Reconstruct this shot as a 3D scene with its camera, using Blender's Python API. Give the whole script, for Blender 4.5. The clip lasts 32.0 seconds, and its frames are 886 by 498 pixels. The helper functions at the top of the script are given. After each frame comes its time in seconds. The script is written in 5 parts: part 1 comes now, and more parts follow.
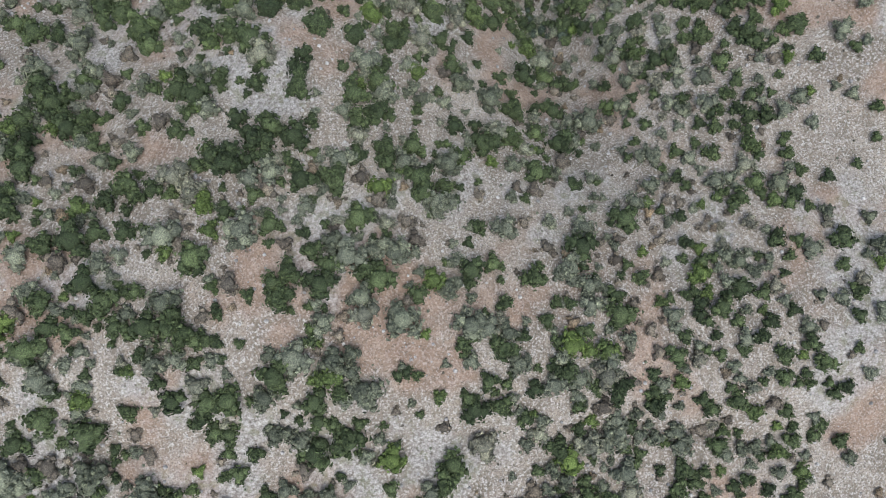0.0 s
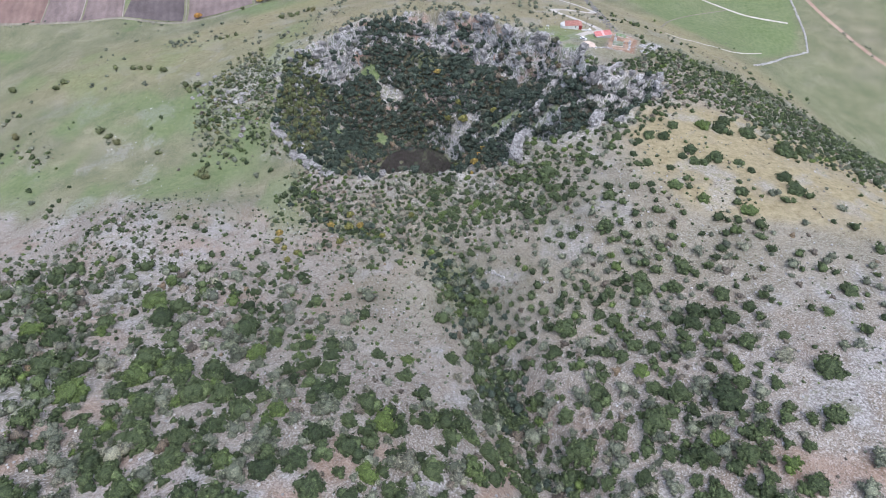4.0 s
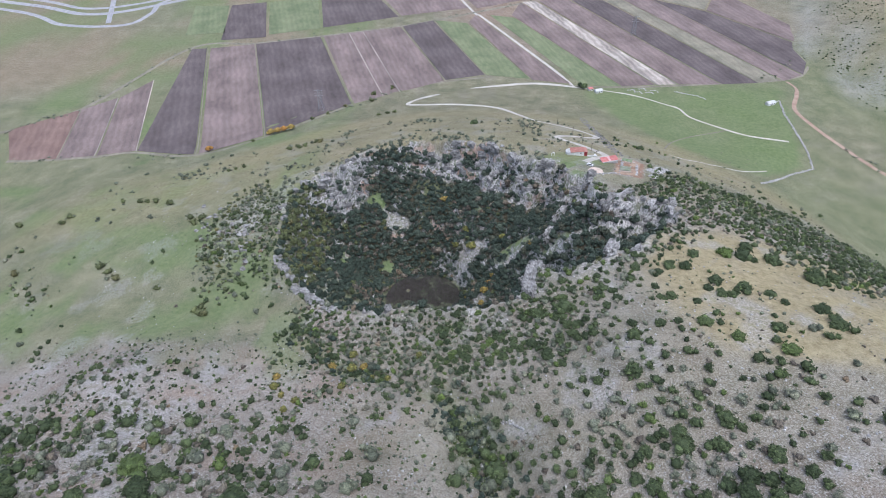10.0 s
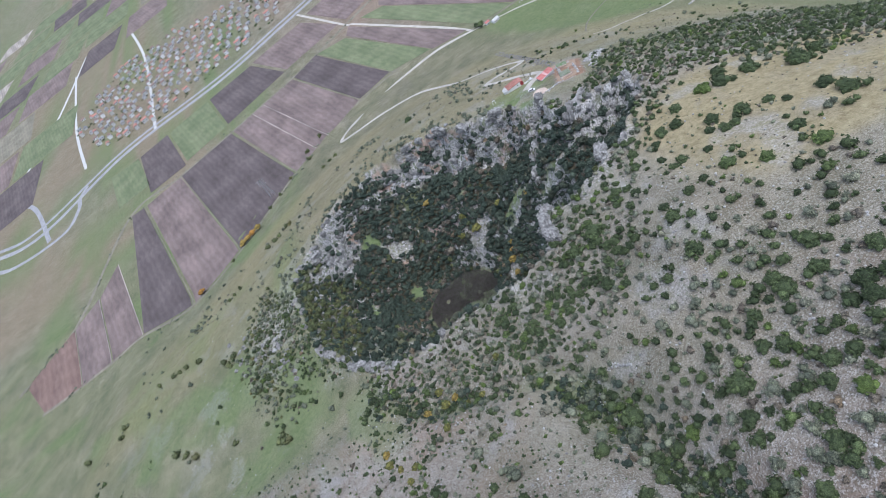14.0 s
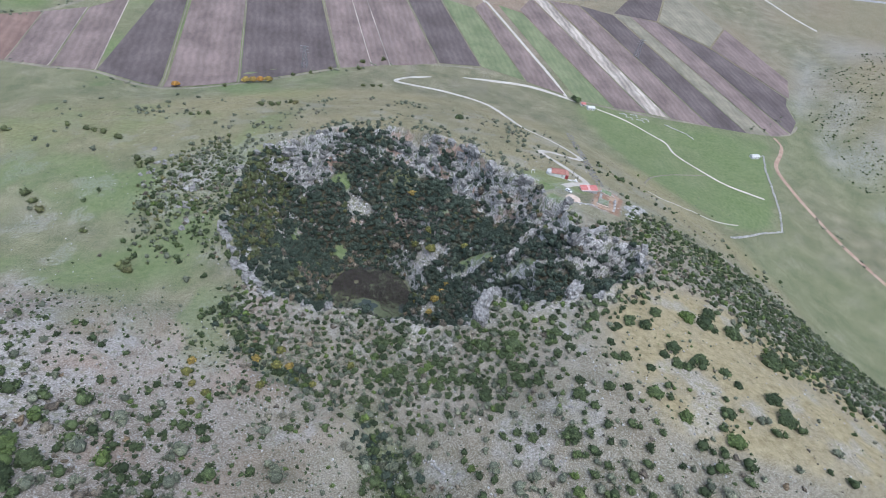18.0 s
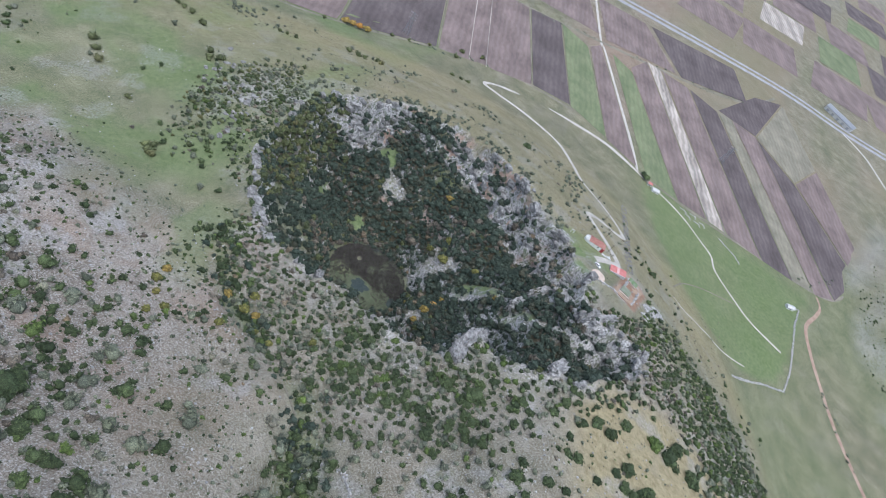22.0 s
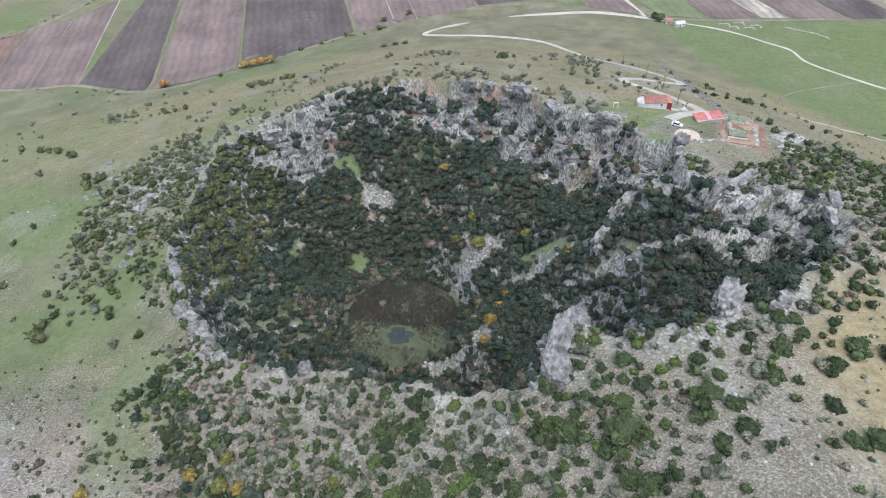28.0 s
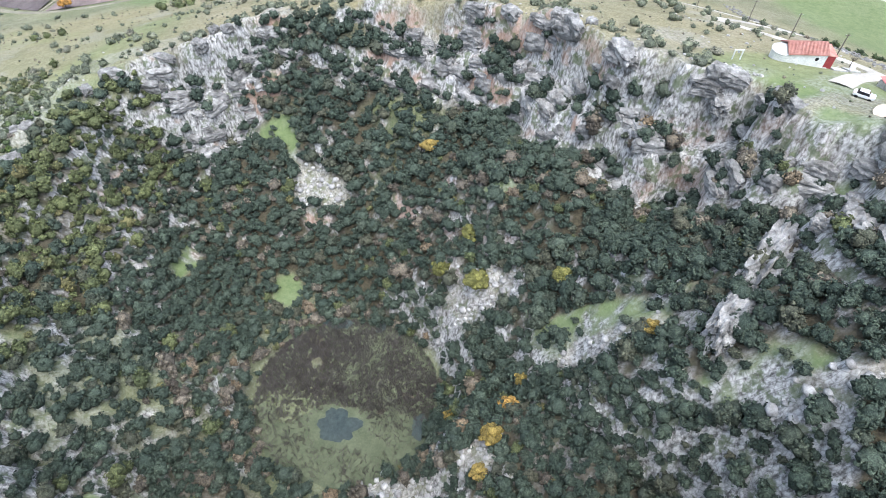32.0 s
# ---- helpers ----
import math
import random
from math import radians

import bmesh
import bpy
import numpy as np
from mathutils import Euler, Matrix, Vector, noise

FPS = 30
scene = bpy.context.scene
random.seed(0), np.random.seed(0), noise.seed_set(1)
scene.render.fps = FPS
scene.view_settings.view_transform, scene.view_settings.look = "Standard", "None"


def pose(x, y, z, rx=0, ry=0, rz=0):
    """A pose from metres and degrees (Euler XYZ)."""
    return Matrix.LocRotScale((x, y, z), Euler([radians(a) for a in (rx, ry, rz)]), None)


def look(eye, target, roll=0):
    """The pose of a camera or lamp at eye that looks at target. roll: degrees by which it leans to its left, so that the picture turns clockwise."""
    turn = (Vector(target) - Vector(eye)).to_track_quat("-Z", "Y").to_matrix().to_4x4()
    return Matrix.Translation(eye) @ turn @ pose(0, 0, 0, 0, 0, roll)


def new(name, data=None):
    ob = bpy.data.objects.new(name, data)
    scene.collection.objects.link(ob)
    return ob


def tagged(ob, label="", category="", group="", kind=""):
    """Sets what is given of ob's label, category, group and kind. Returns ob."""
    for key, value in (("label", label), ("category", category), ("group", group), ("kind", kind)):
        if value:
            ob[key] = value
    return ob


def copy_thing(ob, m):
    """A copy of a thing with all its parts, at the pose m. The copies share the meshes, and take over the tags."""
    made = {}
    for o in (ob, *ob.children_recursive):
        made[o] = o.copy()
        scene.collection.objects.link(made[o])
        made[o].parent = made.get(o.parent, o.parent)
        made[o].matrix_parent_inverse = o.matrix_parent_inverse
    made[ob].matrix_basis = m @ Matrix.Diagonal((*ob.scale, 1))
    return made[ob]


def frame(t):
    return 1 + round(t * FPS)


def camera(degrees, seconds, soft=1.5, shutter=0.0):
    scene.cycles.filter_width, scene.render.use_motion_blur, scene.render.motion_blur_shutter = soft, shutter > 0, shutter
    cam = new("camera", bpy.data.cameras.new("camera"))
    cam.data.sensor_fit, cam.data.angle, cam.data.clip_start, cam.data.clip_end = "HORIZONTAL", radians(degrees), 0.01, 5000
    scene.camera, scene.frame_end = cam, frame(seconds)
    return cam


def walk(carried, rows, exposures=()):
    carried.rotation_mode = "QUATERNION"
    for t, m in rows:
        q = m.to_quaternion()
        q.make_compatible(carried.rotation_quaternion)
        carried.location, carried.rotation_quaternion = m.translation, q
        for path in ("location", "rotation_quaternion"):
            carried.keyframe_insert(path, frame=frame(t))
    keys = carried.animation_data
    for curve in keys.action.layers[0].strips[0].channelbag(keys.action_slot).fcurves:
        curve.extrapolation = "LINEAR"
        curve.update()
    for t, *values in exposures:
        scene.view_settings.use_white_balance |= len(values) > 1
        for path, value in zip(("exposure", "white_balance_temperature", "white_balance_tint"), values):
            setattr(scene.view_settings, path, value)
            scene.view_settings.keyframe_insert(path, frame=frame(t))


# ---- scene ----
cam = camera(73.7, 32.0, 0.75)
PATH = [
    (0.0, 0.25, -32.43, 329.66, -2.09, -0.18, 1.00),
    (0.5, 0.38, -30.74, 329.25, 3.30, -0.13, 0.95),
    (1.0, 0.50, -29.20, 328.98, 10.86, -0.09, 0.98),
    (1.5, 0.50, -27.85, 328.51, 17.81, -0.05, 0.97),
    (2.0, 0.43, -26.47, 327.89, 23.39, -0.05, 0.95),
    (2.5, 0.27, -24.91, 327.18, 27.72, -0.11, 0.98),
    (3.0, 0.12, -23.23, 326.44, 31.18, -0.09, 0.93),
    (3.5, 0.27, -21.38, 325.58, 34.10, -0.06, 0.97),
    (4.0, 0.50, -19.48, 324.73, 36.58, -0.02, 0.96),
    (4.5, 0.67, -17.39, 323.88, 38.62, 0.00, 0.97),
    (6.5, 0.47, -9.72, 321.96, 43.96, 0.03, 0.92),
    (7.0, 0.35, -7.70, 321.63, 44.84, 0.01, 0.90),
    (7.5, 0.27, -5.65, 321.26, 45.61, 0.02, 0.87),
    (8.0, 0.18, -3.57, 320.89, 46.29, 0.03, 0.85),
    (8.5, 0.09, -1.64, 320.45, 46.89, 0.04, 0.83),
    (9.0, 0.00, -0.00, 320.00, 47.19, 0.04, 0.80),
    (9.5, -0.12, 1.15, 319.57, 47.26, 0.02, 0.78),
    (10.0, -0.31, 1.78, 319.10, 47.29, 1.36, 0.58),
    (10.5, -0.05, 2.12, 318.76, 47.21, 6.61, -1.12),
    (11.0, 0.20, 2.70, 318.56, 46.78, 11.05, -4.35),
    (11.5, 0.35, 3.65, 318.38, 46.03, 14.87, -7.99),
    (12.0, 0.54, 4.97, 318.30, 45.09, 18.13, -11.54),
    (12.5, 0.87, 6.75, 318.20, 43.93, 21.00, -14.99),
    (13.0, 1.35, 8.63, 317.82, 42.76, 23.40, -18.12),
    (13.5, 1.87, 10.68, 317.23, 41.58, 25.51, -21.02),
    (14.0, 2.18, 12.83, 316.57, 40.47, 26.23, -23.58),
    (14.5, 2.33, 14.98, 316.13, 40.87, 20.02, -23.38),
    (15.0, 2.28, 16.94, 315.98, 42.61, 14.49, -19.59),
    (15.5, 1.98, 18.82, 316.01, 44.04, 9.58, -15.01),
    (17.5, -0.13, 25.59, 316.63, 45.09, -6.36, 2.14),
    (18.0, -0.28, 27.39, 316.72, 44.67, -9.27, 5.56),
    (18.5, -0.28, 29.25, 316.67, 44.11, -11.95, 8.76),
    (19.0, -0.17, 31.11, 316.45, 43.44, -14.34, 11.75),
    (19.5, -0.07, 32.91, 316.23, 42.76, -16.49, 14.54),
    (20.0, -0.11, 34.73, 316.11, 41.97, -18.42, 17.14),
    (20.5, -0.34, 36.51, 316.09, 41.12, -20.16, 19.56),
    (21.0, -0.78, 38.25, 316.09, 40.18, -21.78, 21.85),
    (21.5, -1.25, 40.11, 315.97, 39.25, -23.28, 24.08),
    (22.0, -1.57, 42.05, 315.67, 38.37, -24.54, 26.03),
    (22.5, -1.51, 44.00, 315.25, 38.00, -20.52, 26.99),
    (23.0, -1.12, 46.03, 315.11, 39.32, -15.72, 24.10),
    (23.5, -0.60, 47.96, 315.09, 40.71, -12.01, 20.04),
    (24.0, -0.19, 49.67, 315.16, 41.59, -9.19, 16.21),
    (24.5, -0.32, 51.53, 315.19, 42.13, -7.01, 12.87),
    (26.5, 8.10, 87.66, 270.61, 43.13, 0.77, 4.99),
    (27.0, 11.62, 97.15, 260.54, 42.98, 1.20, 4.84),
    (27.5, 15.10, 106.43, 250.60, 42.85, 1.72, 5.06),
    (28.0, 18.73, 115.30, 241.03, 42.82, 2.32, 5.67),
    (28.5, 22.57, 123.70, 231.85, 42.88, 3.00, 6.57),
    (29.0, 26.48, 131.85, 223.00, 43.01, 3.79, 7.67),
    (29.5, 29.97, 140.20, 214.55, 43.23, 4.59, 8.87),
    (30.0, 32.15, 148.90, 206.55, 43.12, 5.03, 10.05),
    (30.5, 31.95, 159.35, 198.70, 42.51, 4.81, 10.94),
    (31.0, 28.28, 172.52, 190.93, 41.56, 3.73, 10.92),
    (31.5, 21.09, 186.93, 183.62, 40.60, 1.76, 9.41),
    (32.0, 11.94, 200.80, 176.86, 39.32, -0.14, 7.54),
]
walk(cam, [(t, pose(*p)) for t, *p in PATH], exposures=((0.0, 0.62, 6200, 8), (1.5, 0.9, 5980, 12), (4.0, 0.88, 5850, 14), (9.0, 0.74, 5750, 13), (13.0, 0.58, 5690, 11), (18.0, 0.65, 5670, 9), (24.0, 0.62, 5780, 9), (28.0, 0.76, 5950, 9), (30.0, 0.95, 5970, 9), (31.0, 1.24, 5970, 10), (32.0, 1.42, 5940, 8)))

# ---- light ----
world = bpy.data.worlds.new("sky")
scene.world = world
world.use_nodes = True
wn, wl = world.node_tree.nodes, world.node_tree.links
sky = wn.new("ShaderNodeTexSky")
sky.sky_type, sky.sun_disc = "NISHITA", False
sky.sun_elevation, sky.sun_rotation = radians(72), radians(150)
sky.air_density, sky.dust_density = 1.0, 4.0
pale = wn.new("ShaderNodeHueSaturation")
pale.inputs["Saturation"].default_value = 0.7
wl.new(sky.outputs["Color"], pale.inputs["Color"])
wl.new(pale.outputs["Color"], wn["Background"].inputs["Color"])
wn["Background"].inputs["Strength"].default_value = 0.14
sun = new("sun", bpy.data.lights.new("sun", "SUN"))
sun.data.energy, sun.data.angle, sun.data.color = 0.95, radians(55), (1.0, 0.985, 0.96)
sun.matrix_world = look((65, -112, 400), (0, 0, 0))


# ---- materials ----
def nodes_of(name, rough=0.9):
    m = bpy.data.materials.new(name)
    m.use_nodes = True
    b = m.node_tree.nodes["Principled BSDF"]
    b.inputs["Roughness"].default_value = rough
    b.inputs["Specular IOR Level"].default_value = 0.2
    return m, m.node_tree.nodes, m.node_tree.links, b


def noise_node(n, l, scale, detail=4, coords=None, kind="ShaderNodeTexNoise"):
    k = n.new(kind)
    k.inputs["Scale"].default_value = scale
    if kind == "ShaderNodeTexNoise":
        k.inputs["Detail"].default_value = detail
        k.inputs["Roughness"].default_value = 0.62
    l.new(coords, k.inputs["Vector"])
    return k


def ramp(n, l, fac, stops):
    r = n.new("ShaderNodeValToRGB")
    while len(r.color_ramp.elements) < len(stops):
        r.color_ramp.elements.new(0.5)
    for e, (p, c) in zip(r.color_ramp.elements, stops):
        e.position, e.color = p, (*c, 1) if len(c) == 3 else c
    l.new(fac, r.inputs["Fac"])
    return r.outputs["Color"]


def mixed(n, l, fac, a, b, how="MIX"):
    m = n.new("ShaderNodeMix")
    m.data_type, m.blend_type = "RGBA", how
    for socket, v in ((m.inputs[0], fac), (m.inputs[6], a), (m.inputs[7], b)):
        if isinstance(v, bpy.types.NodeSocket):
            l.new(v, socket)
        elif isinstance(v, tuple):
            socket.default_value = (*v, 1)
        else:
            socket.default_value = v
    return m.outputs[2]


def bumped(n, l, b, height, strength, distance):
    k = n.new("ShaderNodeBump")
    k.inputs["Strength"].default_value, k.inputs["Distance"].default_value = strength, distance
    l.new(height, k.inputs["Height"])
    l.new(k.outputs["Normal"], b.inputs["Normal"])


def surface(name, dark, light, size=1.0, rough=0.9, bump=0.3, spread=0.15, fine=8.0, random_by="", metal=0.0, furrow=0.0):
    """A plain surface with stains at one size and grain at another."""
    m, n, l, b = nodes_of(name, rough)
    b.inputs["Metallic"].default_value = metal
    co = n.new("ShaderNodeNewGeometry").outputs["Position"]
    big = noise_node(n, l, 1 / size, 5, co)
    small = noise_node(n, l, fine / size, 4, co)
    col = ramp(n, l, big.outputs["Fac"], ((0.35, dark), (0.65, light)))
    col = mixed(n, l, 0.5, col, ramp(n, l, small.outputs["Fac"], ((0.3, (0.6, 0.6, 0.6)), (0.7, (1.25, 1.25, 1.25)))), "MULTIPLY")
    if random_by:
        info = n.new("ShaderNodeObjectInfo" if random_by == "object" else "ShaderNodeNewGeometry")
        r = info.outputs["Random" if random_by == "object" else "Random Per Island"]
        col = mixed(n, l, 1.0, col, ramp(n, l, r, ((0.0, (1 - spread,) * 3), (1.0, (1 + spread,) * 3))), "MULTIPLY")
    for width in ((7.0, 31.0) if furrow else ()):
        turn = n.new("ShaderNodeMapping")
        turn.inputs["Rotation"].default_value = (0, 0, radians(-16 if width < 9 else -15))
        l.new(co, turn.inputs["Vector"])
        wave = n.new("ShaderNodeTexWave")
        wave.inputs["Scale"].default_value, wave.inputs["Distortion"].default_value, wave.inputs["Detail"].default_value = 0.314 / width, 5.0, 4
        wave.inputs["Detail Scale"].default_value = 1.5
        l.new(turn.outputs["Vector"], wave.inputs["Vector"])
        col = mixed(n, l, furrow, col, ramp(n, l, wave.outputs["Fac"], ((0.2, (0.6, 0.6, 0.6)), (0.8, (1.4, 1.38, 1.36)))), "MULTIPLY")
    l.new(col, b.inputs["Base Color"])
    bumped(n, l, b, small.outputs["Fac"], bump, 0.05 * size)
    return m


def leaves(name, dark, light, other, random_by, vary=0.4):
    """Foliage: each bush has its own tint, each clump its own shade."""
    m, n, l, b = nodes_of(name, 0.85)
    geo = n.new("ShaderNodeNewGeometry")
    if random_by == "object":
        r = n.new("ShaderNodeObjectInfo").outputs["Random"]
    else:
        a = n.new("ShaderNodeAttribute")
        a.attribute_name = "tint"
        r = a.outputs["Fac"]
    col = ramp(n, l, r, ((0.0, dark), (0.6, light), (0.85, light), (1.0, other)))
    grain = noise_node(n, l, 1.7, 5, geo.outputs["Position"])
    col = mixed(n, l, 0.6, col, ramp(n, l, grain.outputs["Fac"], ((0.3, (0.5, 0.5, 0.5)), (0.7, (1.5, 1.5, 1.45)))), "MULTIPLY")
    # Shading between leaves, dark gaps and bright tips, multiplied into the colour as noise.
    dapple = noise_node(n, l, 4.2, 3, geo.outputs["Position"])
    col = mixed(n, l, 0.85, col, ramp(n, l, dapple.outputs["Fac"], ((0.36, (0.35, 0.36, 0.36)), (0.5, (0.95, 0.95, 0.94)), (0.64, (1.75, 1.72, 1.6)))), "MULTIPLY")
    bumped(n, l, b, dapple.outputs["Fac"], 0.8, 0.3)
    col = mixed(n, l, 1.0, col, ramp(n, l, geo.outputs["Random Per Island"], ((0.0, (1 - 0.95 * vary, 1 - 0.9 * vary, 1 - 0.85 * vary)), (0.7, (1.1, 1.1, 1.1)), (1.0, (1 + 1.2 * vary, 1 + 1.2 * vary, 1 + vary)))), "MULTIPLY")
    l.new(col, b.inputs["Base Color"])
    return m


def ground_material():
    m, n, l, b = nodes_of("stony_ground", 0.95)
    geo = n.new("ShaderNodeNewGeometry")
    co = geo.outputs["Position"]

    def mask(name):
        a = n.new("ShaderNodeAttribute")
        a.attribute_name = name
        return a.outputs["Fac"]
    big = noise_node(n, l, 0.05, 6, co).outputs["Fac"]
    mid = noise_node(n, l, 0.35, 5, co).outputs["Fac"]
    fine = noise_node(n, l, 1.6, 6, co).outputs["Fac"]
    stones = noise_node(n, l, 2.5, 0, co, "ShaderNodeTexVoronoi")
    stones.inputs["Randomness"].default_value = 1.0
    pebble = ramp(n, l, stones.outputs["Color"], ((0.35, (0.0, 0.0, 0.0)), (0.7, (1.0, 1.0, 1.0))))
    gravel = ramp(n, l, big, ((0.32, (0.188, 0.161, 0.129)), (0.5, (0.275, 0.237, 0.193)), (0.68, (0.365, 0.328, 0.28))))
    gravel = mixed(n, l, 0.75, gravel, ramp(n, l, mid, ((0.3, (0.6, 0.59, 0.57)), (0.7, (1.3, 1.3, 1.3)))), "MULTIPLY")
    tuft = ramp(n, l, noise_node(n, l, 0.9, 5, co).outputs["Fac"], ((0.56, (0, 0, 0)), (0.7, (0.6, 0.6, 0.6))))
    gravel = mixed(n, l, tuft, gravel, (0.15, 0.135, 0.1))
    gravel = mixed(n, l, mixed(n, l, 1.0, pebble, ramp(n, l, fine, ((0.4, (0, 0, 0)), (0.55, (0.9, 0.9, 0.9)))), "MULTIPLY"), gravel, (0.52, 0.495, 0.46))
    chinks = ramp(n, l, noise_node(n, l, 2.6, 4, co).outputs["Fac"], ((0.38, (0.75, 0.75, 0.75)), (0.5, (0.0, 0.0, 0.0))))
    gravel = mixed(n, l, chinks, gravel, (0.12, 0.105, 0.085))
    soil = ramp(n, l, mid, ((0.3, (0.22, 0.13, 0.085)), (0.7, (0.36, 0.235, 0.165))))
    gravel = mixed(n, l, mask("soil"), gravel, soil)
    lawn = ramp(n, l, big, ((0.33, (0.142, 0.147, 0.09)), (0.5, (0.205, 0.2, 0.13)), (0.68, (0.285, 0.268, 0.188))))
    lawn = mixed(n, l, 0.9, lawn, ramp(n, l, fine, ((0.34, (0.45, 0.48, 0.42)), (0.68, (1.5, 1.46, 1.4)))), "MULTIPLY")
    lawn = mixed(n, l, ramp(n, l, noise_node(n, l, 0.7, 6, co).outputs["Fac"], ((0.6, (0, 0, 0)), (0.72, (0.7, 0.7, 0.7)))), lawn, (0.085, 0.1, 0.058))
    speckle = noise_node(n, l, 2.1, 3, co).outputs["Fac"]
    lawn = mixed(n, l, ramp(n, l, speckle, ((0.54, (0, 0, 0)), (0.64, (0.75, 0.75, 0.75)))), lawn, (0.075, 0.085, 0.045))
    lawn = mixed(n, l, ramp(n, l, speckle, ((0.34, (0.6, 0.6, 0.6)), (0.44, (0, 0, 0)))), lawn, (0.36, 0.34, 0.25))
    gravel = mixed(n, l, ramp(n, l, speckle, ((0.57, (0, 0, 0)), (0.64, (0.7, 0.7, 0.7)))), gravel, (0.1, 0.09, 0.068))
    col = mixed(n, l, mask("grass"), gravel, lawn)
    lush = ramp(n, l, mid, ((0.3, (0.11, 0.165, 0.06)), (0.7, (0.185, 0.24, 0.105))))
    col = mixed(n, l, mask("lush"), col, lush)
    hay = ramp(n, l, mid, ((0.3, (0.24, 0.2, 0.105)), (0.7, (0.42, 0.36, 0.215))))
    hay = mixed(n, l, 0.6, hay, ramp(n, l, fine, ((0.3, (0.65, 0.65, 0.65)), (0.7, (1.3, 1.3, 1.3)))), "MULTIPLY")
    col = mixed(n, l, mask("dry"), col, hay)
    litter = ramp(n, l, fine, ((0.3, (0.035, 0.032, 0.02)), (0.7, (0.1, 0.085, 0.055))))
    col = mixed(n, l, mask("litter"), col, litter)
    stretch = n.new("ShaderNodeMapping")
    stretch.inputs["Scale"].default_value = (1.3, 1.3, 0.6)
    l.new(co, stretch.inputs["Vector"])
    crack = noise_node(n, l, 1.0, 8, stretch.outputs["Vector"]).outputs["Fac"]
    rock = ramp(n, l, crack, ((0.37, (0.1, 0.096, 0.09)), (0.46, (0.33, 0.322, 0.31)), (0.6, (0.6, 0.59, 0.57))))
    joint = n.new("ShaderNodeTexVoronoi")
    joint.feature = "DISTANCE_TO_EDGE"
    joint.inputs["Scale"].default_value = 0.75
    warp = mixed(n, l, 0.35, stretch.outputs["Vector"], noise_node(n, l, 0.5, 3, co).outputs["Color"], "ADD")
    l.new(warp, joint.inputs["Vector"])
    rock = mixed(n, l, ramp(n, l, joint.outputs["Distance"], ((0.0, (0.5, 0.5, 0.5)), (0.1, (0, 0, 0)))), rock, (0.1, 0.095, 0.085))
    rust = ramp(n, l, noise_node(n, l, 0.045, 4, co).outputs["Fac"], ((0.5, (0, 0, 0)), (0.57, (0.75, 0.75, 0.75))))
    rock = mixed(n, l, mixed(n, l, 1.0, rust, mask("rust"), "MULTIPLY"), rock, (0.4, 0.25, 0.175))
    moss = ramp(n, l, mid, ((0.53, (0, 0, 0)), (0.6, (0.75, 0.75, 0.75))))
    rock = mixed(n, l, moss, rock, (0.1, 0.13, 0.06))
    col = mixed(n, l, mask("rock"), col, rock)
    l.new(col, b.inputs["Base Color"])
    height = mixed(n, l, mask("rock"), mixed(n, l, 0.5, fine, pebble), crack)
    bumped(n, l, b, height, 0.9, 0.5)
    return m


GROUND = ground_material()
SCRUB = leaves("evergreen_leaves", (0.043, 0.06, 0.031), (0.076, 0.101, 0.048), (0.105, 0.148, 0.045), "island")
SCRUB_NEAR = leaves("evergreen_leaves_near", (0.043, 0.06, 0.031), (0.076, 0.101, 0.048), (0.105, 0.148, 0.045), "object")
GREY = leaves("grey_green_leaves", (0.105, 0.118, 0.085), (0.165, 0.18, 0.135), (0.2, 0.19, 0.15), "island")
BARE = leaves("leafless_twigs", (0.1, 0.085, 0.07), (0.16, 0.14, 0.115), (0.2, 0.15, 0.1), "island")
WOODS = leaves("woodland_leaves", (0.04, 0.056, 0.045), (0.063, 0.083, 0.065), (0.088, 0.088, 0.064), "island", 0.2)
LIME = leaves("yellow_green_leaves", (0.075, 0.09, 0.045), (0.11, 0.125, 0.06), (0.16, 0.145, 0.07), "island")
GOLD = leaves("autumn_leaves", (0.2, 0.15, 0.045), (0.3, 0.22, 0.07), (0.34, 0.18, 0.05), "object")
BARK = surface("bark", (0.06, 0.05, 0.04), (0.12, 0.1, 0.08), 0.4)
ROCK = surface("limestone", (0.12, 0.117, 0.11), (0.35, 0.343, 0.33), 2.2, bump=0.8, random_by="object", spread=0.2)
RUBBLE = surface("rubble_stone", (0.27, 0.262, 0.25), (0.48, 0.47, 0.455), 1.0, bump=0.5, random_by="island", spread=0.3)
DIRT = surface("pale_dirt_road", (0.4, 0.37, 0.32), (0.55, 0.52, 0.47), 6.0, bump=0.2, fine=12)
RED_DIRT = surface("red_dirt_road", (0.3, 0.2, 0.15), (0.4, 0.3, 0.23), 6.0, bump=0.2)
ASPHALT = surface("worn_asphalt", (0.28, 0.28, 0.29), (0.38, 0.38, 0.39), 9.0, bump=0.1)
SOIL_BROWN = surface("ploughed_brown_soil", (0.16, 0.126, 0.116), (0.24, 0.19, 0.176), 38.0, bump=0.4, fine=30, furrow=0.16)
SOIL_DARK = surface("ploughed_dark_soil", (0.098, 0.082, 0.08), (0.15, 0.125, 0.122), 38.0, bump=0.4, fine=30, furrow=0.16)
SOIL_RED = surface("reddish_soil", (0.17, 0.115, 0.096), (0.235, 0.165, 0.14), 34.0, bump=0.4, fine=30, furrow=0.14)
SOIL_PALE = surface("pale_stubble", (0.3, 0.265, 0.23), (0.42, 0.38, 0.335), 25.0, bump=0.3, fine=25, furrow=0.4)
CROP = surface("young_green_crop", (0.135, 0.165, 0.088), (0.2, 0.225, 0.13), 30.0, bump=0.3, fine=25, furrow=0.12)
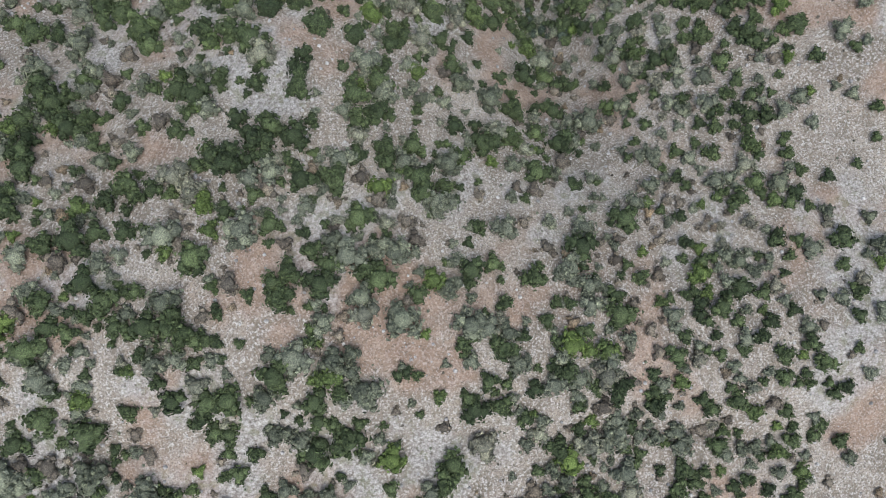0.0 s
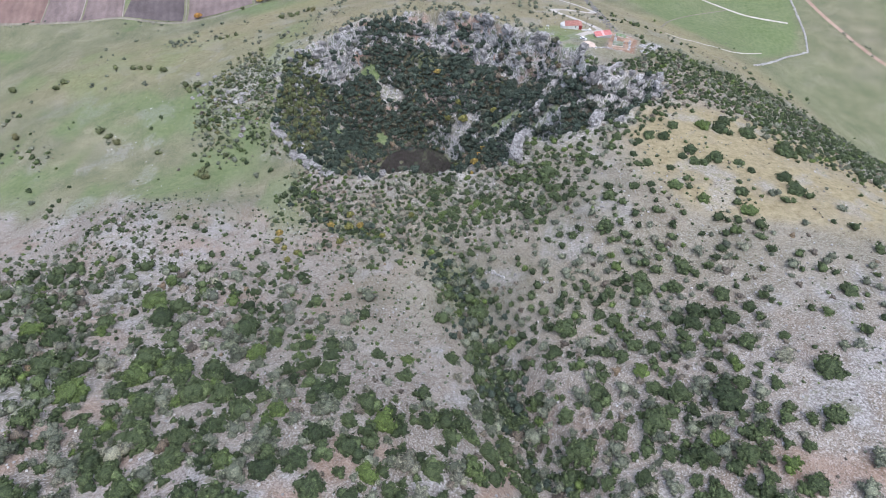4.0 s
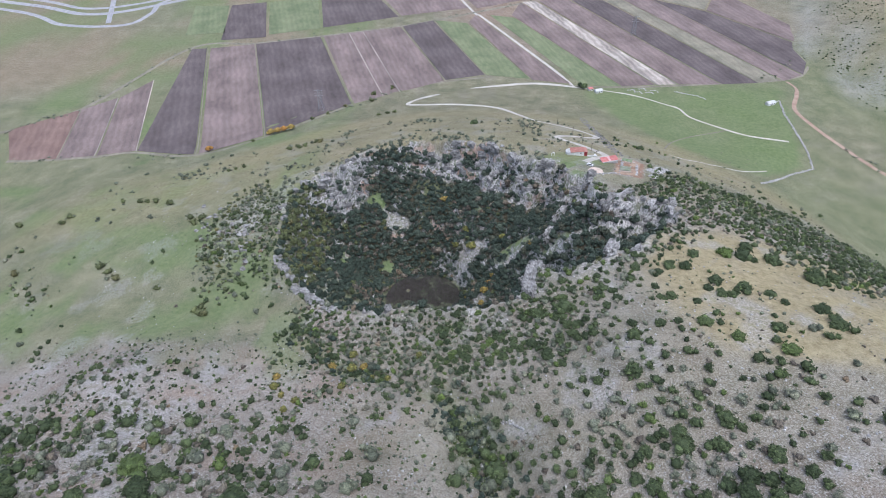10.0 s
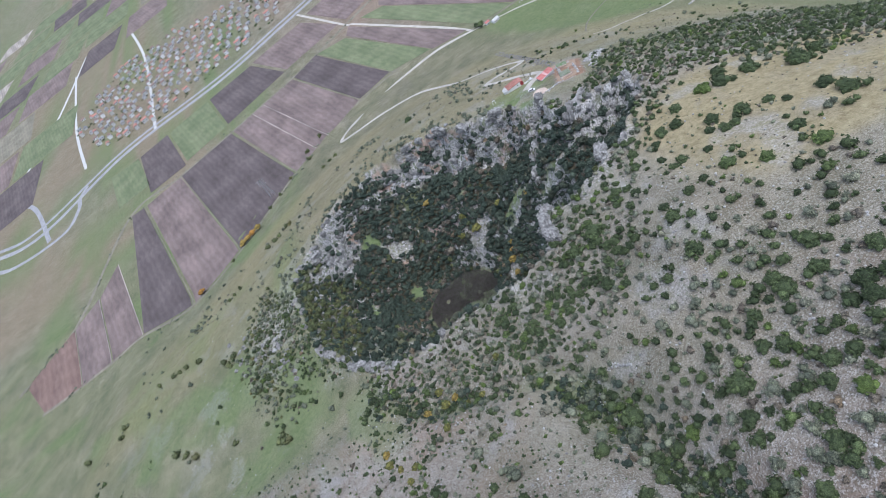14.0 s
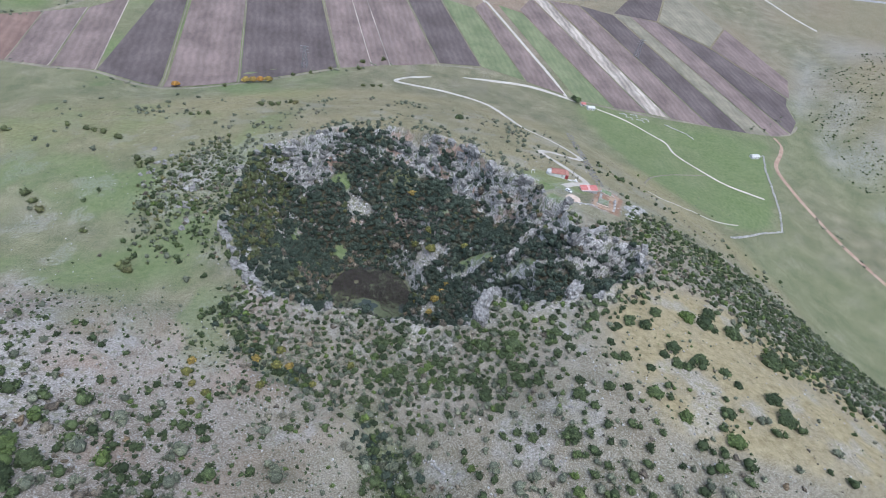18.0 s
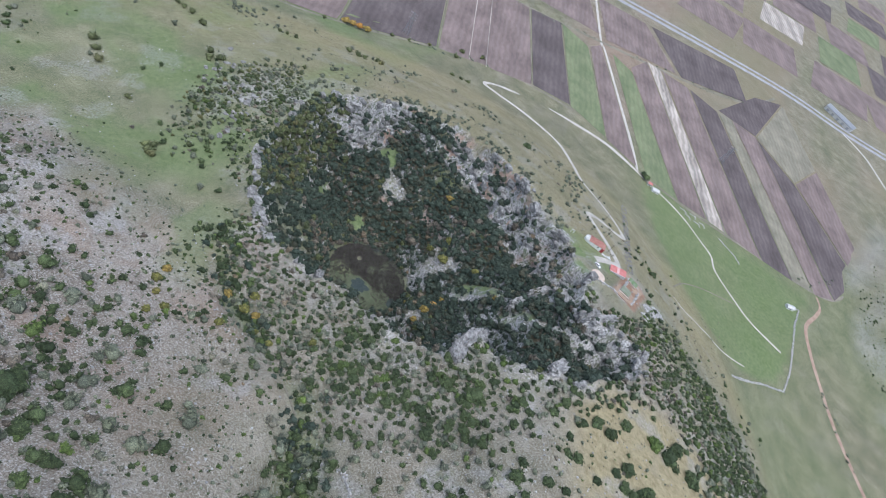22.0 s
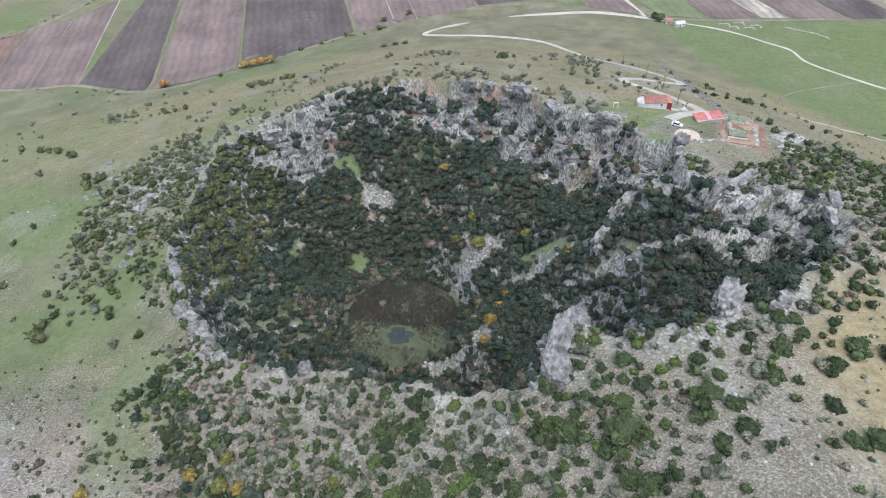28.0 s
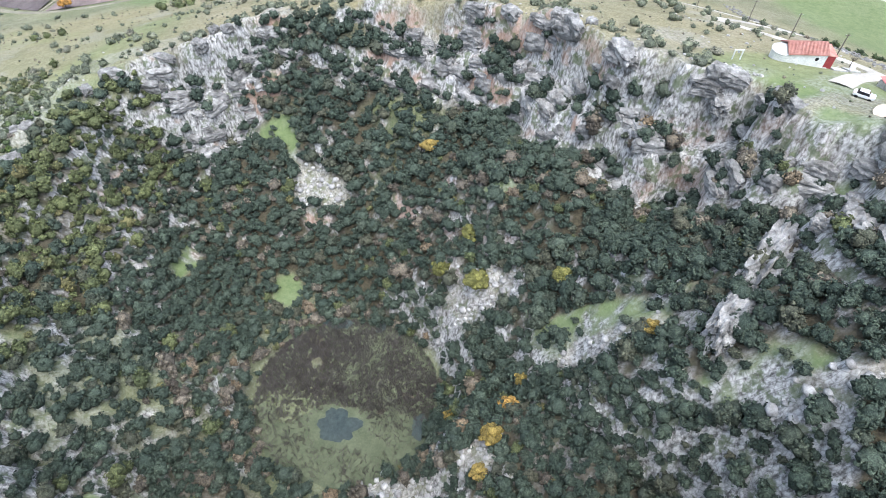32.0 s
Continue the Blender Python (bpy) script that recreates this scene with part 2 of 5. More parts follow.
FALLOW = surface("fallow_field", (0.19, 0.178, 0.135), (0.27, 0.25, 0.19), 25.0, bump=0.3, fine=25, furrow=0.12)
MEADOW = surface("green_meadow", (0.13, 0.19, 0.065), (0.2, 0.265, 0.1), 26.0, bump=0.3, fine=18)
PLASTER = surface("white_plaster", (0.7, 0.7, 0.69), (0.82, 0.82, 0.81), 2.0, 0.7, 0.1)
ROOF_DULL = surface("dull_roof_tiles", (0.2, 0.14, 0.12), (0.3, 0.22, 0.19), 1.0, 0.8, 0.5)
ROOF_RED = surface("red_roof_tiles", (0.36, 0.17, 0.14), (0.5, 0.27, 0.225), 1.0, 0.8, 0.5)
PAINT_RED = surface("red_paint", (0.26, 0.04, 0.045), (0.36, 0.07, 0.07), 1.2, 0.6, 0.1)
SHEET_RED = surface("red_sheet_metal", (0.4, 0.13, 0.12), (0.52, 0.21, 0.19), 1.5, 0.5, 0.1)
SHEET_PALE = surface("faded_pink_sheet", (0.5, 0.3, 0.29), (0.6, 0.4, 0.38), 1.0, 0.6, 0.1)
GLASS_DARK = surface("dark_window", (0.015, 0.015, 0.018), (0.03, 0.03, 0.035), 1.0, 0.2, 0.0)
CONCRETE = surface("pale_concrete", (0.48, 0.48, 0.46), (0.6, 0.6, 0.58), 1.5, 0.85, 0.2)
SAND = surface("pink_sand", (0.48, 0.38, 0.31), (0.58, 0.48, 0.4), 3.0, 0.95, 0.3)
EARTH = surface("dug_brown_earth", (0.3, 0.21, 0.145), (0.43, 0.32, 0.24), 3.0, 0.95, 0.5)
GREY_WOOD = surface("weathered_wood", (0.1, 0.085, 0.07), (0.17, 0.15, 0.13), 0.5, 0.9, 0.4)
STEEL = surface("galvanised_steel", (0.3, 0.31, 0.32), (0.4, 0.41, 0.42), 0.8, 0.5, 0.1, metal=0.6)
CAR_WHITE = surface("white_car_paint", (0.72, 0.74, 0.75), (0.8, 0.81, 0.82), 1.0, 0.3, 0.0)
TYRE = surface("tyre_rubber", (0.02, 0.02, 0.02), (0.035, 0.035, 0.035), 0.3, 0.9, 0.2)
WATER = surface("still_pond_water", (0.03, 0.045, 0.045), (0.06, 0.075, 0.07), 6.0, 0.08, 0.02)
REEDS = surface("dead_brown_reeds", (0.13, 0.118, 0.111), (0.208, 0.19, 0.181), 2.2, 0.95, 0.8)
ALGAE = surface("marsh_grass", (0.082, 0.096, 0.056), (0.122, 0.138, 0.084), 4.0, 0.9, 0.5)


# ---- helpers for building ----
def mesh_of(name, verts, faces, material, smooth_faces=False):
    me = bpy.data.meshes.new(name)
    me.from_pydata([tuple(v) for v in verts], [], [tuple(q) for q in faces])
    me.materials.append(material)
    if smooth_faces:
        me.polygons.foreach_set("use_smooth", [True] * len(me.polygons))
    me.update()
    return me


def part(name, bm, material, parent=None, label=""):
    me = bpy.data.meshes.new(name)
    bm.to_mesh(me)
    bm.free()
    me.materials.append(material)
    ob = new(name, me)
    if parent:
        ob.parent = parent
    return tagged(ob, label) if label else ob


def box(bm, x, y, z, sx, sy, sz, turn=0.0, bevel=0.0):
    m = Matrix.Translation((x, y, z)) @ Matrix.Rotation(radians(turn), 4, "Z") @ Matrix.Diagonal((sx, sy, sz, 1))
    g = bmesh.ops.create_cube(bm, size=1, matrix=m)
    if bevel:
        bmesh.ops.bevel(bm, geom=list({e for v in g["verts"] for e in v.link_edges}), offset=bevel, segments=2, affect="EDGES")
    return g


def boxed(name, dims, material, parent, label="", bevel=0.0, turn=0.0):
    bm = bmesh.new()
    box(bm, *dims, turn, bevel)
    return part(name, bm, material, parent, label)


def thing(name, where, label, category, group="", turn=0.0):
    ob = new(name)
    ob.matrix_world = pose(*where, 0, 0, turn)
    return tagged(ob, label, category, group)


def at(x, y):
    return float(land(x, y)[0])


# ---- shape of the land ----
# Heights of the hill, a control net of 80 m, west to east in each row, rows from south to north.
HILL = (
    (196, 214, 228, 232, 227, 214, 210, 219, 233),
    (137, 170, 193, 194, 181, 176, 187, 191, 189),
    (83, 123, 154, 149, 126, 150, 172, 161, 140),
    (47, 76, 95, 93, 97, 145, 147, 122, 87),
    (35, 50, 60, 74, 106, 134, 116, 84, 38),
    (36, 50, 61, 86, 109, 111, 98, 59, 3),
    (27, 38, 54, 77, 90, 84, 65, 28, -9),
    (6, 6, 26, 46, 54, 48, 28, 4, 2),
    (-8, -10, -2, 7, 11, 9, 1, -2, 9),
)
# Plan of the sinkhole's rim, clockwise from its north-west corner.
RIM = np.array([
    (-119, 334), (-116, 316), (-115, 291), (-111, 264), (-98, 244), (-88, 228), (-76, 217), (-64, 207), (-41, 199), (-22, 197),
    (-4, 192), (8, 186), (22, 186), (30, 187), (36, 207), (44, 202), (55, 199), (68, 199), (74, 207), (81, 204), (93, 215),
    (108, 230), (116, 240), (118, 258), (110, 260), (98, 259), (81, 256), (76, 275), (81, 290), (69, 296), (66, 315), (50, 320),
    (33, 334), (22, 350), (0, 362), (-15, 365), (-30, 370), (-44, 366), (-60, 368), (-75, 355), (-85, 348), (-106, 343)], float)
FLOOR_Z = 26.0


# Where the walls stand as cliffs: x, y, reach and height.
CLIFFS = ((-80, 345, 21, 20), (-8, 362, 26, 15), (26, 340, 22, 22), (54, 314, 22, 24), (78, 282, 18, 10), (98, 254, 22, 11))


def spline(u):
    u = np.abs(u)
    return np.where(u < 1, 2 / 3 - u * u + u ** 3 / 2, np.where(u < 2, (2 - u) ** 3 / 6, 0.0))


def smooth(a, b, v):
    v = np.clip((v - a) / (b - a), 0, 1)
    return v * v * (3 - 2 * v)


def vnoise(x, y, size, seed=0):
    """Smooth value noise in -1..1 for arrays."""
    x, y = np.asarray(x, float) / size + 1000.37 + seed * 17.1, np.asarray(y, float) / size + 1000.73 + seed * 9.7
    i, j = np.floor(x), np.floor(y)
    u, v = x - i, y - j
    u, v = u * u * (3 - 2 * u), v * v * (3 - 2 * v)

    def h(a, b):
        s = np.sin(a * 127.1 + b * 311.7 + seed * 74.7) * 43758.5453
        return s - np.floor(s)
    return 2 * ((h(i, j) * (1 - u) + h(i + 1, j) * u) * (1 - v) + (h(i, j + 1) * (1 - u) + h(i + 1, j + 1) * u) * v) - 1


def fbm(x, y, size, n=4, seed=0):
    x, y = np.asarray(x, float), np.asarray(y, float)
    total = 0
    for k in range(n):
        a = 0.7 + 1.1 * k + 0.37 * seed
        u, v = x * math.cos(a) - y * math.sin(a), x * math.sin(a) + y * math.cos(a)
        total = total + vnoise(u + 0.3 * size / 2 ** k * np.sin(v / size * 2.1 * 2 ** k), v, size / 2 ** k, seed + k) / 2 ** k
    return total / (2 - 2 ** (1 - n))


def hill(x, y):
    """The hill as it would be without the sinkhole."""
    x, y = np.atleast_1d(np.asarray(x, float)), np.maximum(np.atleast_1d(np.asarray(y, float)), -80)
    z = np.zeros(x.shape)
    for j, row in enumerate(HILL):
        by = spline((y + 100) / 80 - j)
        for i, h in enumerate(row):
            z = z + h * by * spline((x + 320) / 80 - i)
    fade = smooth(-470, -400, x) * (1 - smooth(400, 480, x)) * (1 - smooth(560, 640, y))
    return np.maximum(z * fade, 0)


def inside(x, y, plan=RIM):
    """Metres inside a plan, by default the rim of the sinkhole (below 0 outside)."""
    x, y = np.atleast_1d(np.asarray(x, float)), np.atleast_1d(np.asarray(y, float))
    best, odd = np.full(x.shape, 1e9), np.zeros(x.shape, bool)
    for (ax, ay), (bx, by) in zip(plan, np.roll(plan, -1, 0)):
        dx, dy = bx - ax, by - ay
        k = np.clip(((x - ax) * dx + (y - ay) * dy) / (dx * dx + dy * dy), 0, 1)
        best = np.minimum(best, np.hypot(x - ax - k * dx, y - ay - k * dy))
        if dy:
            odd ^= ((ay > y) != (by > y)) & (x < dx * (y - ay) / dy + ax)
    return np.where(odd, best, -best)


# The dirt road that winds up to the chapel.
ROAD = ((133, 612), (91, 622), (46, 617), (1, 606), (-36, 587), (-51, 568), (-34, 563), (1, 560), (42, 546), (61, 512), (73, 470),
        (98, 442), (110, 420), (112, 410), (107, 401), (96, 395), (82, 390), (75, 382), (77, 375), (86, 364), (94, 352), (100, 341),
        (99, 334), (90, 327), (82, 318))


def way(x, y):
    """Metres from the middle of the dirt road."""
    best = np.full(np.shape(x), 1e9)
    for (ax, ay), (bx, by) in zip(ROAD, ROAD[1:]):
        dx, dy = bx - ax, by - ay
        k = np.clip(((x - ax) * dx + (y - ay) * dy) / (dx * dx + dy * dy), 0, 1)
        best = np.minimum(best, np.hypot(x - ax - k * dx, y - ay - k * dy))
    return best


# Crests that stand above the net of heights: x, y, half widths and height.
RIDGES = ((-34, 22, 38, 62, 19), (108, 42, 45, 45, 10), (66, 138, 30, 30, 7), (-155, 160, 34, 34, 14))


def gully_line(y):
    """Where the gully runs: its x for a y."""
    return np.interp(y, (-23, -8, 21, 39, 64, 93, 122, 138, 149, 165, 193), (40, 38, 30, 25, 18, 13, 6, -3, -17, -52, -84))


def land(x, y, rough=True):
    """Height of the ground."""
    x, y = np.atleast_1d(np.asarray(x, float)), np.atleast_1d(np.asarray(y, float))
    z = hill(x, y)
    for cx, cy, rx, ry, high in RIDGES:
        z = z + high * np.exp(-((x - cx) / rx) ** 2 - ((y - cy) / ry) ** 2)
    z = z - (5.0 + 7.0 * smooth(150, 110, y)) * np.exp(-((x - gully_line(y)) / 13) ** 2) * smooth(-40, 20, y) * smooth(196, 165, y)
    near = (x > -150) & (x < 150) & (y > 160) & (y < 400)
    s = np.full(x.shape, -99.0)
    if near.any():
        s[near] = inside(x[near], y[near])
    w = s + (2.2 * vnoise(x, y, 9, 5) + 1.5 * vnoise(x, y, 4, 6) + 0.9 * vnoise(x, y, 1.9, 9) if rough else 0)
    cliff = 3.5 + 2.5 * vnoise(x, y, 30, 3) + 8 * (1 - smooth(215, 260, y)) * (1 - smooth(40, 65, x))
    for cx, cy, size, high in CLIFFS:
        cliff = cliff + high * np.exp(-((x - cx) ** 2 + (y - cy) ** 2) / size ** 2)
    drop = cliff * (0.6 * smooth(0, 3.0, w) + 0.4 * smooth(8, 12, w + 2 * vnoise(x, y, 14, 8))) + 12 * smooth(5, 60, w) + (0.8 + 2.2 * (1 - smooth(205, 258, y)) * (1 - smooth(40, 70, x)) + 0.35 * (1 - smooth(-95, -50, x))) * np.maximum(w - 3, 0)
    pit = z - drop
    pit = FLOOR_Z + np.logaddexp(0, (pit - FLOOR_Z) / 5) * 5 - 5 * math.log(2) * smooth(30, 60, s)
    z = np.where(s > -3, np.where(w > 0, pit, z), z)
    bog = smooth(1.3, 0.95, np.hypot((x + 23) / 26, (y - 268) / 25))
    z = z * (1 - bog) + 27.0 * bog
    if rough:
        up = smooth(6, 30, z) * smooth(3, 8, way(x, y))
        lip = np.exp(-(s / 7.0) ** 2) * (s < 3)
        z = z + up * (0.5 * fbm(x, y, 26, 3, 1) + 0.28 * vnoise(x, y, 5, 2)) + lip * (1.2 + 1.8 * vnoise(x, y, 11, 4) + 1.0 * vnoise(x, y, 4, 7))
    return z


# ---- the ground ----
def lines(lo, hi, step, far):
    inner = list(np.arange(lo, hi + 0.1, step))
    d, left, right = step, lo, hi
    a, b = [], []
    while right < far or left > -far:
        d *= 1.22
        left, right = left - d, right + d
        a.append(left), b.append(right)
    return np.array(a[::-1] + inner + b)


GREEN = np.array([(132, 600), (200, 606), (366, 611), (345, 560), (326, 470), (318, 447), (262, 424), (225, 440), (190, 470), (150, 560)], float)


DUG = np.array([(96, 298), (112, 294), (124, 326), (119, 339), (107, 338), (103, 322)], float)


def zones(x, y, z):
    """What covers the ground: amounts of each cover from 0 to 1."""
    s = inside(x, y)
    n1, n2, n3 = fbm(x, y, 60, 4, 21), fbm(x, y, 18, 3, 22), fbm(x, y, 140, 3, 23)
    # meadow west of the sinkhole and all the land north of it; bare stones on the southern hills
    edge = 196 + 0.10 * np.abs(x + 130)
    west = smooth(-28, 26, y - edge + 24 * n1 + 16 * n2) * smooth(-66, -96, x - 0.2 * (y - 200))
    north = smooth(-14, 14, y - (292 - 0.22 * np.maximum(x - 60, 0)) + 16 * n1)
    low = 1 - smooth(14, 40, z - 18 * n1)
    thin = (0.42 + 0.3 * n2) * smooth(55, 115, y) * smooth(-70, -30, x)
    grass = np.maximum.reduce([west, north, low, thin]) * (0.93 - 0.22 * smooth(0.1, 0.5, n2))
    tilled = smooth(640, 700, y - 0.12 * x) * (1 - smooth(900, 1000, np.abs(x))) * smooth(-0.5, 0.1, n3)
    dry = smooth(0, 22, 178 - np.hypot(x - 150, (y - 178) * 1.25) - 100 + 25 * n1) * smooth(70, 95, x - 0.15 * (190 - y)) * (1 - smooth(235, 262, y))
    dry = np.clip(dry, 0, 1) * (0.9 - 0.3 * smooth(0.1, 0.5, n2))
    grass = np.where(dry > 0.5, 0.3, grass)
    dry = np.maximum(dry, (0.38 + 0.3 * n1) * smooth(300, 360, y) * smooth(10, 26, z) * (s < 0))
    meadow = smooth(-6, 8, inside(x, y, GREEN) + 6 * n2) * (0.75 + 0.3 * n1)
    inner_green = smooth(0.12, 0.4, fbm(x, y, 30, 3, 31)) * smooth(4, 10, s)
    chapel = smooth(6, 0, np.hypot((x - 78) * 0.8, (y - 326) * 1.5) - 16 + 5 * n2) * 0.75
    ledge = smooth(4, 0, np.hypot((x - 66), (y - 312) * 1.6) - 8) * 0.9
    strip = smooth(5, 0, np.abs(x + 92 + 0.5 * (y - 190) * (y < 190)) - 8 + 6 * n2) * smooth(150, 175, y) * (1 - smooth(205, 222, y)) * 0.55
    damp = (0.18 + 0.55 * smooth(-0.05, 0.35, fbm(x, y, 48, 4, 24))) * west * smooth(-90, -130, x)
    trough = 0.55 * np.exp(-((x - gully_line(y)) / 8) ** 2) * smooth(90, 120, y) * smooth(205, 190, y) * smooth(-0.5, 0.2, n2)
    n4 = fbm(x, y, 7, 3, 25)
    clearing = 0
    for cx, cy, rx, ry in ((36, 272, 11, 6), (-57, 338, 6, 7), (57, 250, 8, 5), (71, 291, 8, 9), (-62, 223, 7, 12), (-50, 300, 5, 4), (-80, 300, 4, 6), (14, 312, 5, 4)):
        clearing = clearing + smooth(1.35, 0.8, np.hypot((x - cx) / rx, (y - cy) / ry) + 0.5 * n2 + 0.8 * n4)
    lush = np.clip(np.maximum.reduce([meadow, 0.55 * inner_green, chapel, ledge, strip, damp, trough, 0.3 * low * smooth(60, 160, x) * smooth(-0.4, 0.3, n3), 0.85 * np.clip(clearing, 0, 1)]), 0, 1)
    soil = smooth(0.06, 0.4, fbm(x, y, 17, 5, 41)) * (0.5 - np.where(x < gully_line(y), 0.2, 0.33) * smooth(20, 70, y)) * (1 - grass)
    dug = smooth(2, -1, -inside(x, y, DUG) + 1.5 * n2)
    soil, grass = np.maximum.reduce([soil * smooth(3, -3, s), dug, 0.55 * tilled]), grass * (1 - 0.8 * tilled)
    grass, lush, dry = grass * (1 - dug), lush * (1 - dug), dry * (1 - dug)
    litter = smooth(3, 9, s) * (1 - np.clip(lush * 1.3, 0, 1)) * 0.95
    scree = 0
    for cx, cy, rx, ry in ((-48, 327, 4.5, 6.5), (-43, 325, 6, 3), (8, 289, 12, 5), (0, 296, 5, 4), (-2, 244, 17, 4), (12, 249, 6, 5), (36, 267, 8, 3), (62, 246, 9, 3)):
        scree = scree + smooth(1.2, 0.75, np.hypot((x - cx) / rx, (y - cy) / ry) + 0.5 * n2 + 0.8 * n4)
    litter = litter * (1 - np.clip(scree, 0, 1))
    lush = lush * (1 - np.clip(scree, 0, 1))
    lip = np.exp(-((s + 1.0) / 6.0) ** 2)
    ridge = smooth(22, 0, np.hypot((x + 140) * 0.8, (y - 300) * 0.55) - 14 + 12 * n2)
    outcrop = smooth(0.16, 0.34, fbm(x, y, 19, 4, 51)) * 0.5 * (1 - 0.5 * grass)
    rock = np.clip(np.maximum.reduce([0.65 * lip * smooth(-0.25, 0.4, n2) * (1 - 0.8 * smooth(310, 345, y) * smooth(-70, -50, x)), 0.6 * ridge * smooth(-0.2, 0.4, n2), outcrop * smooth(20, 60, z)]), 0, 1)
    face = 0 * x
    for cx, cy, size, high in CLIFFS:
        face = np.maximum(face, np.exp(-((x - cx) ** 2 + (y - cy) ** 2) / (size * 0.95) ** 2) * (high > 10.5))
    face = smooth(0.25, 0.6, face * smooth(24, 12, s) * smooth(-2, 1, s) + 0.4 * n2)
    rock, lush = np.maximum(rock, 0.97 * face * smooth(-1, 1, s)), lush * (1 - face)
    return dict(grass=np.clip(grass, 0, 1), dry=dry, lush=lush, soil=soil, litter=litter, rock=rock, scree=scree, s=s)


def finer(v, lo, hi):
    """Halve the spacing between two limits."""
    mid = (v[1:] + v[:-1]) / 2
    return np.sort(np.concatenate([v, mid[(mid > lo) & (mid < hi)]]))


GX, GY = finer(lines(-330, 330, 2.2, 4600), -130, 128), finer(lines(-110, 470, 2.2, 4600), 180, 378)
xs, ys = np.meshgrid(GX, GY)
zs = land(xs.ravel(), ys.ravel()).reshape(xs.shape)
# wooded grey hillside to the north-east
rise = np.maximum(np.exp(-(((xs - 800) / 260) ** 2 + ((ys - 640) / 240) ** 2)) - 0.11, 0)
zs = zs + 170 * rise + 2.5 * smooth(0, 0.1, rise) * fbm(xs, ys, 40, 4, 15)
far_hill = rise > 0.004
ny, nx = xs.shape
index = np.arange(nx * ny).reshape(ny, nx)
quads = np.stack([index[:-1, :-1], index[:-1, 1:], index[1:, 1:], index[1:, :-1]], -1).reshape(-1, 4)
ground_mesh = bpy.data.meshes.new("ground")
ground_mesh.vertices.add(nx * ny)
ground_mesh.vertices.foreach_set("co", np.stack([xs, ys, zs], -1).astype(np.float32).ravel())
ground_mesh.loops.add(len(quads) * 4)
ground_mesh.loops.foreach_set("vertex_index", quads.astype(np.int32).ravel())
ground_mesh.polygons.add(len(quads))
ground_mesh.polygons.foreach_set("loop_start", np.arange(0, len(quads) * 4, 4, dtype=np.int32))
ground_mesh.update(calc_edges=True)
gy_, gx_ = np.gradient(zs, GY, GX)
steep = np.hypot(gx_, gy_).ravel()
cover = zones(xs.ravel(), ys.ravel(), zs.ravel())
cliffs = smooth(1.15, 1.8, steep) * smooth(-4, 2, cover["s"])
south_wall = smooth(1, 4, cover["s"]) * (1 - smooth(222, 240, ys.ravel() + 6 * fbm(xs.ravel(), ys.ravel(), 20, 3, 33))) * smooth(-45, -20, xs.ravel()) * smooth(75, 55, xs.ravel())
cliffs = np.maximum(cliffs, 0.45 * south_wall)
cover["rock"] = np.clip(np.maximum.reduce([cover["rock"], cliffs, np.clip(cover["scree"], 0, 1) * 0.55, 0.4 * far_hill.ravel() * smooth(-0.2, 0.2, fbm(xs.ravel(), ys.ravel(), 30, 4, 61))]), 0, 1)
cover["rust"] = smooth(280, 330, ys.ravel()) * cliffs
for key in ("grass", "dry", "lush", "soil", "litter", "rock", "rust"):
    layer = ground_mesh.attributes.new(key, "FLOAT", "POINT")
    layer.data.foreach_set("value", cover[key].astype(np.float32))
ground_mesh.materials.append(GROUND)
ground_mesh.polygons.foreach_set("use_smooth", np.ones(len(quads), dtype=bool))
tagged(new("ground", ground_mesh), "stony hill with a deep wooded sinkhole above a plain", "ground", kind="structure")


# ---- roads, tracks and fields ----
def ribbon(name, pts, width, material, label, category="road", lift=0.22, step=3.0):
    """A strip draped over the ground along a line of points."""
    pts = [Vector((*q, 0)) for q in pts]
    fine = []
    for k in range(len(pts) - 1):
        p0, p1, p2, p3 = pts[max(k - 1, 0)], pts[k], pts[k + 1], pts[min(k + 2, len(pts) - 1)]
        m = max(2, int((p2 - p1).length / step))
        for i in range(m):
            t = i / m
            fine.append(0.5 * ((2 * p1) + (p2 - p0) * t + (2 * p0 - 5 * p1 + 4 * p2 - p3) * t * t + (3 * p1 - p0 - 3 * p2 + p3) * t ** 3))
    fine.append(pts[-1])
    row = []
    for k, p in enumerate(fine):
        d = (fine[min(k + 1, len(fine) - 1)] - fine[max(k - 1, 0)]).normalized()
        side = Vector((-d.y, d.x, 0))
        w = width * (0.5 + 0.09 * noise.noise(p * 0.11))
        row.append([p + side * w * a for a in (1, 0.5, 0, -0.5, -1)])
    flat = np.array([(q.x, q.y) for r in row for q in r])
    z = land(flat[:, 0], flat[:, 1]) + np.tile([lift - 0.25, lift, lift + 0.03, lift, lift - 0.25], len(row))
    faces = [(5 * k + a, 5 * k + a + 1, 5 * k + a + 6, 5 * k + a + 5) for k in range(len(row) - 1) for a in range(4)]
    ob = new(name, mesh_of(name, np.column_stack([flat, z]), faces, material, True))
    return tagged(ob, label, category, kind="structure")


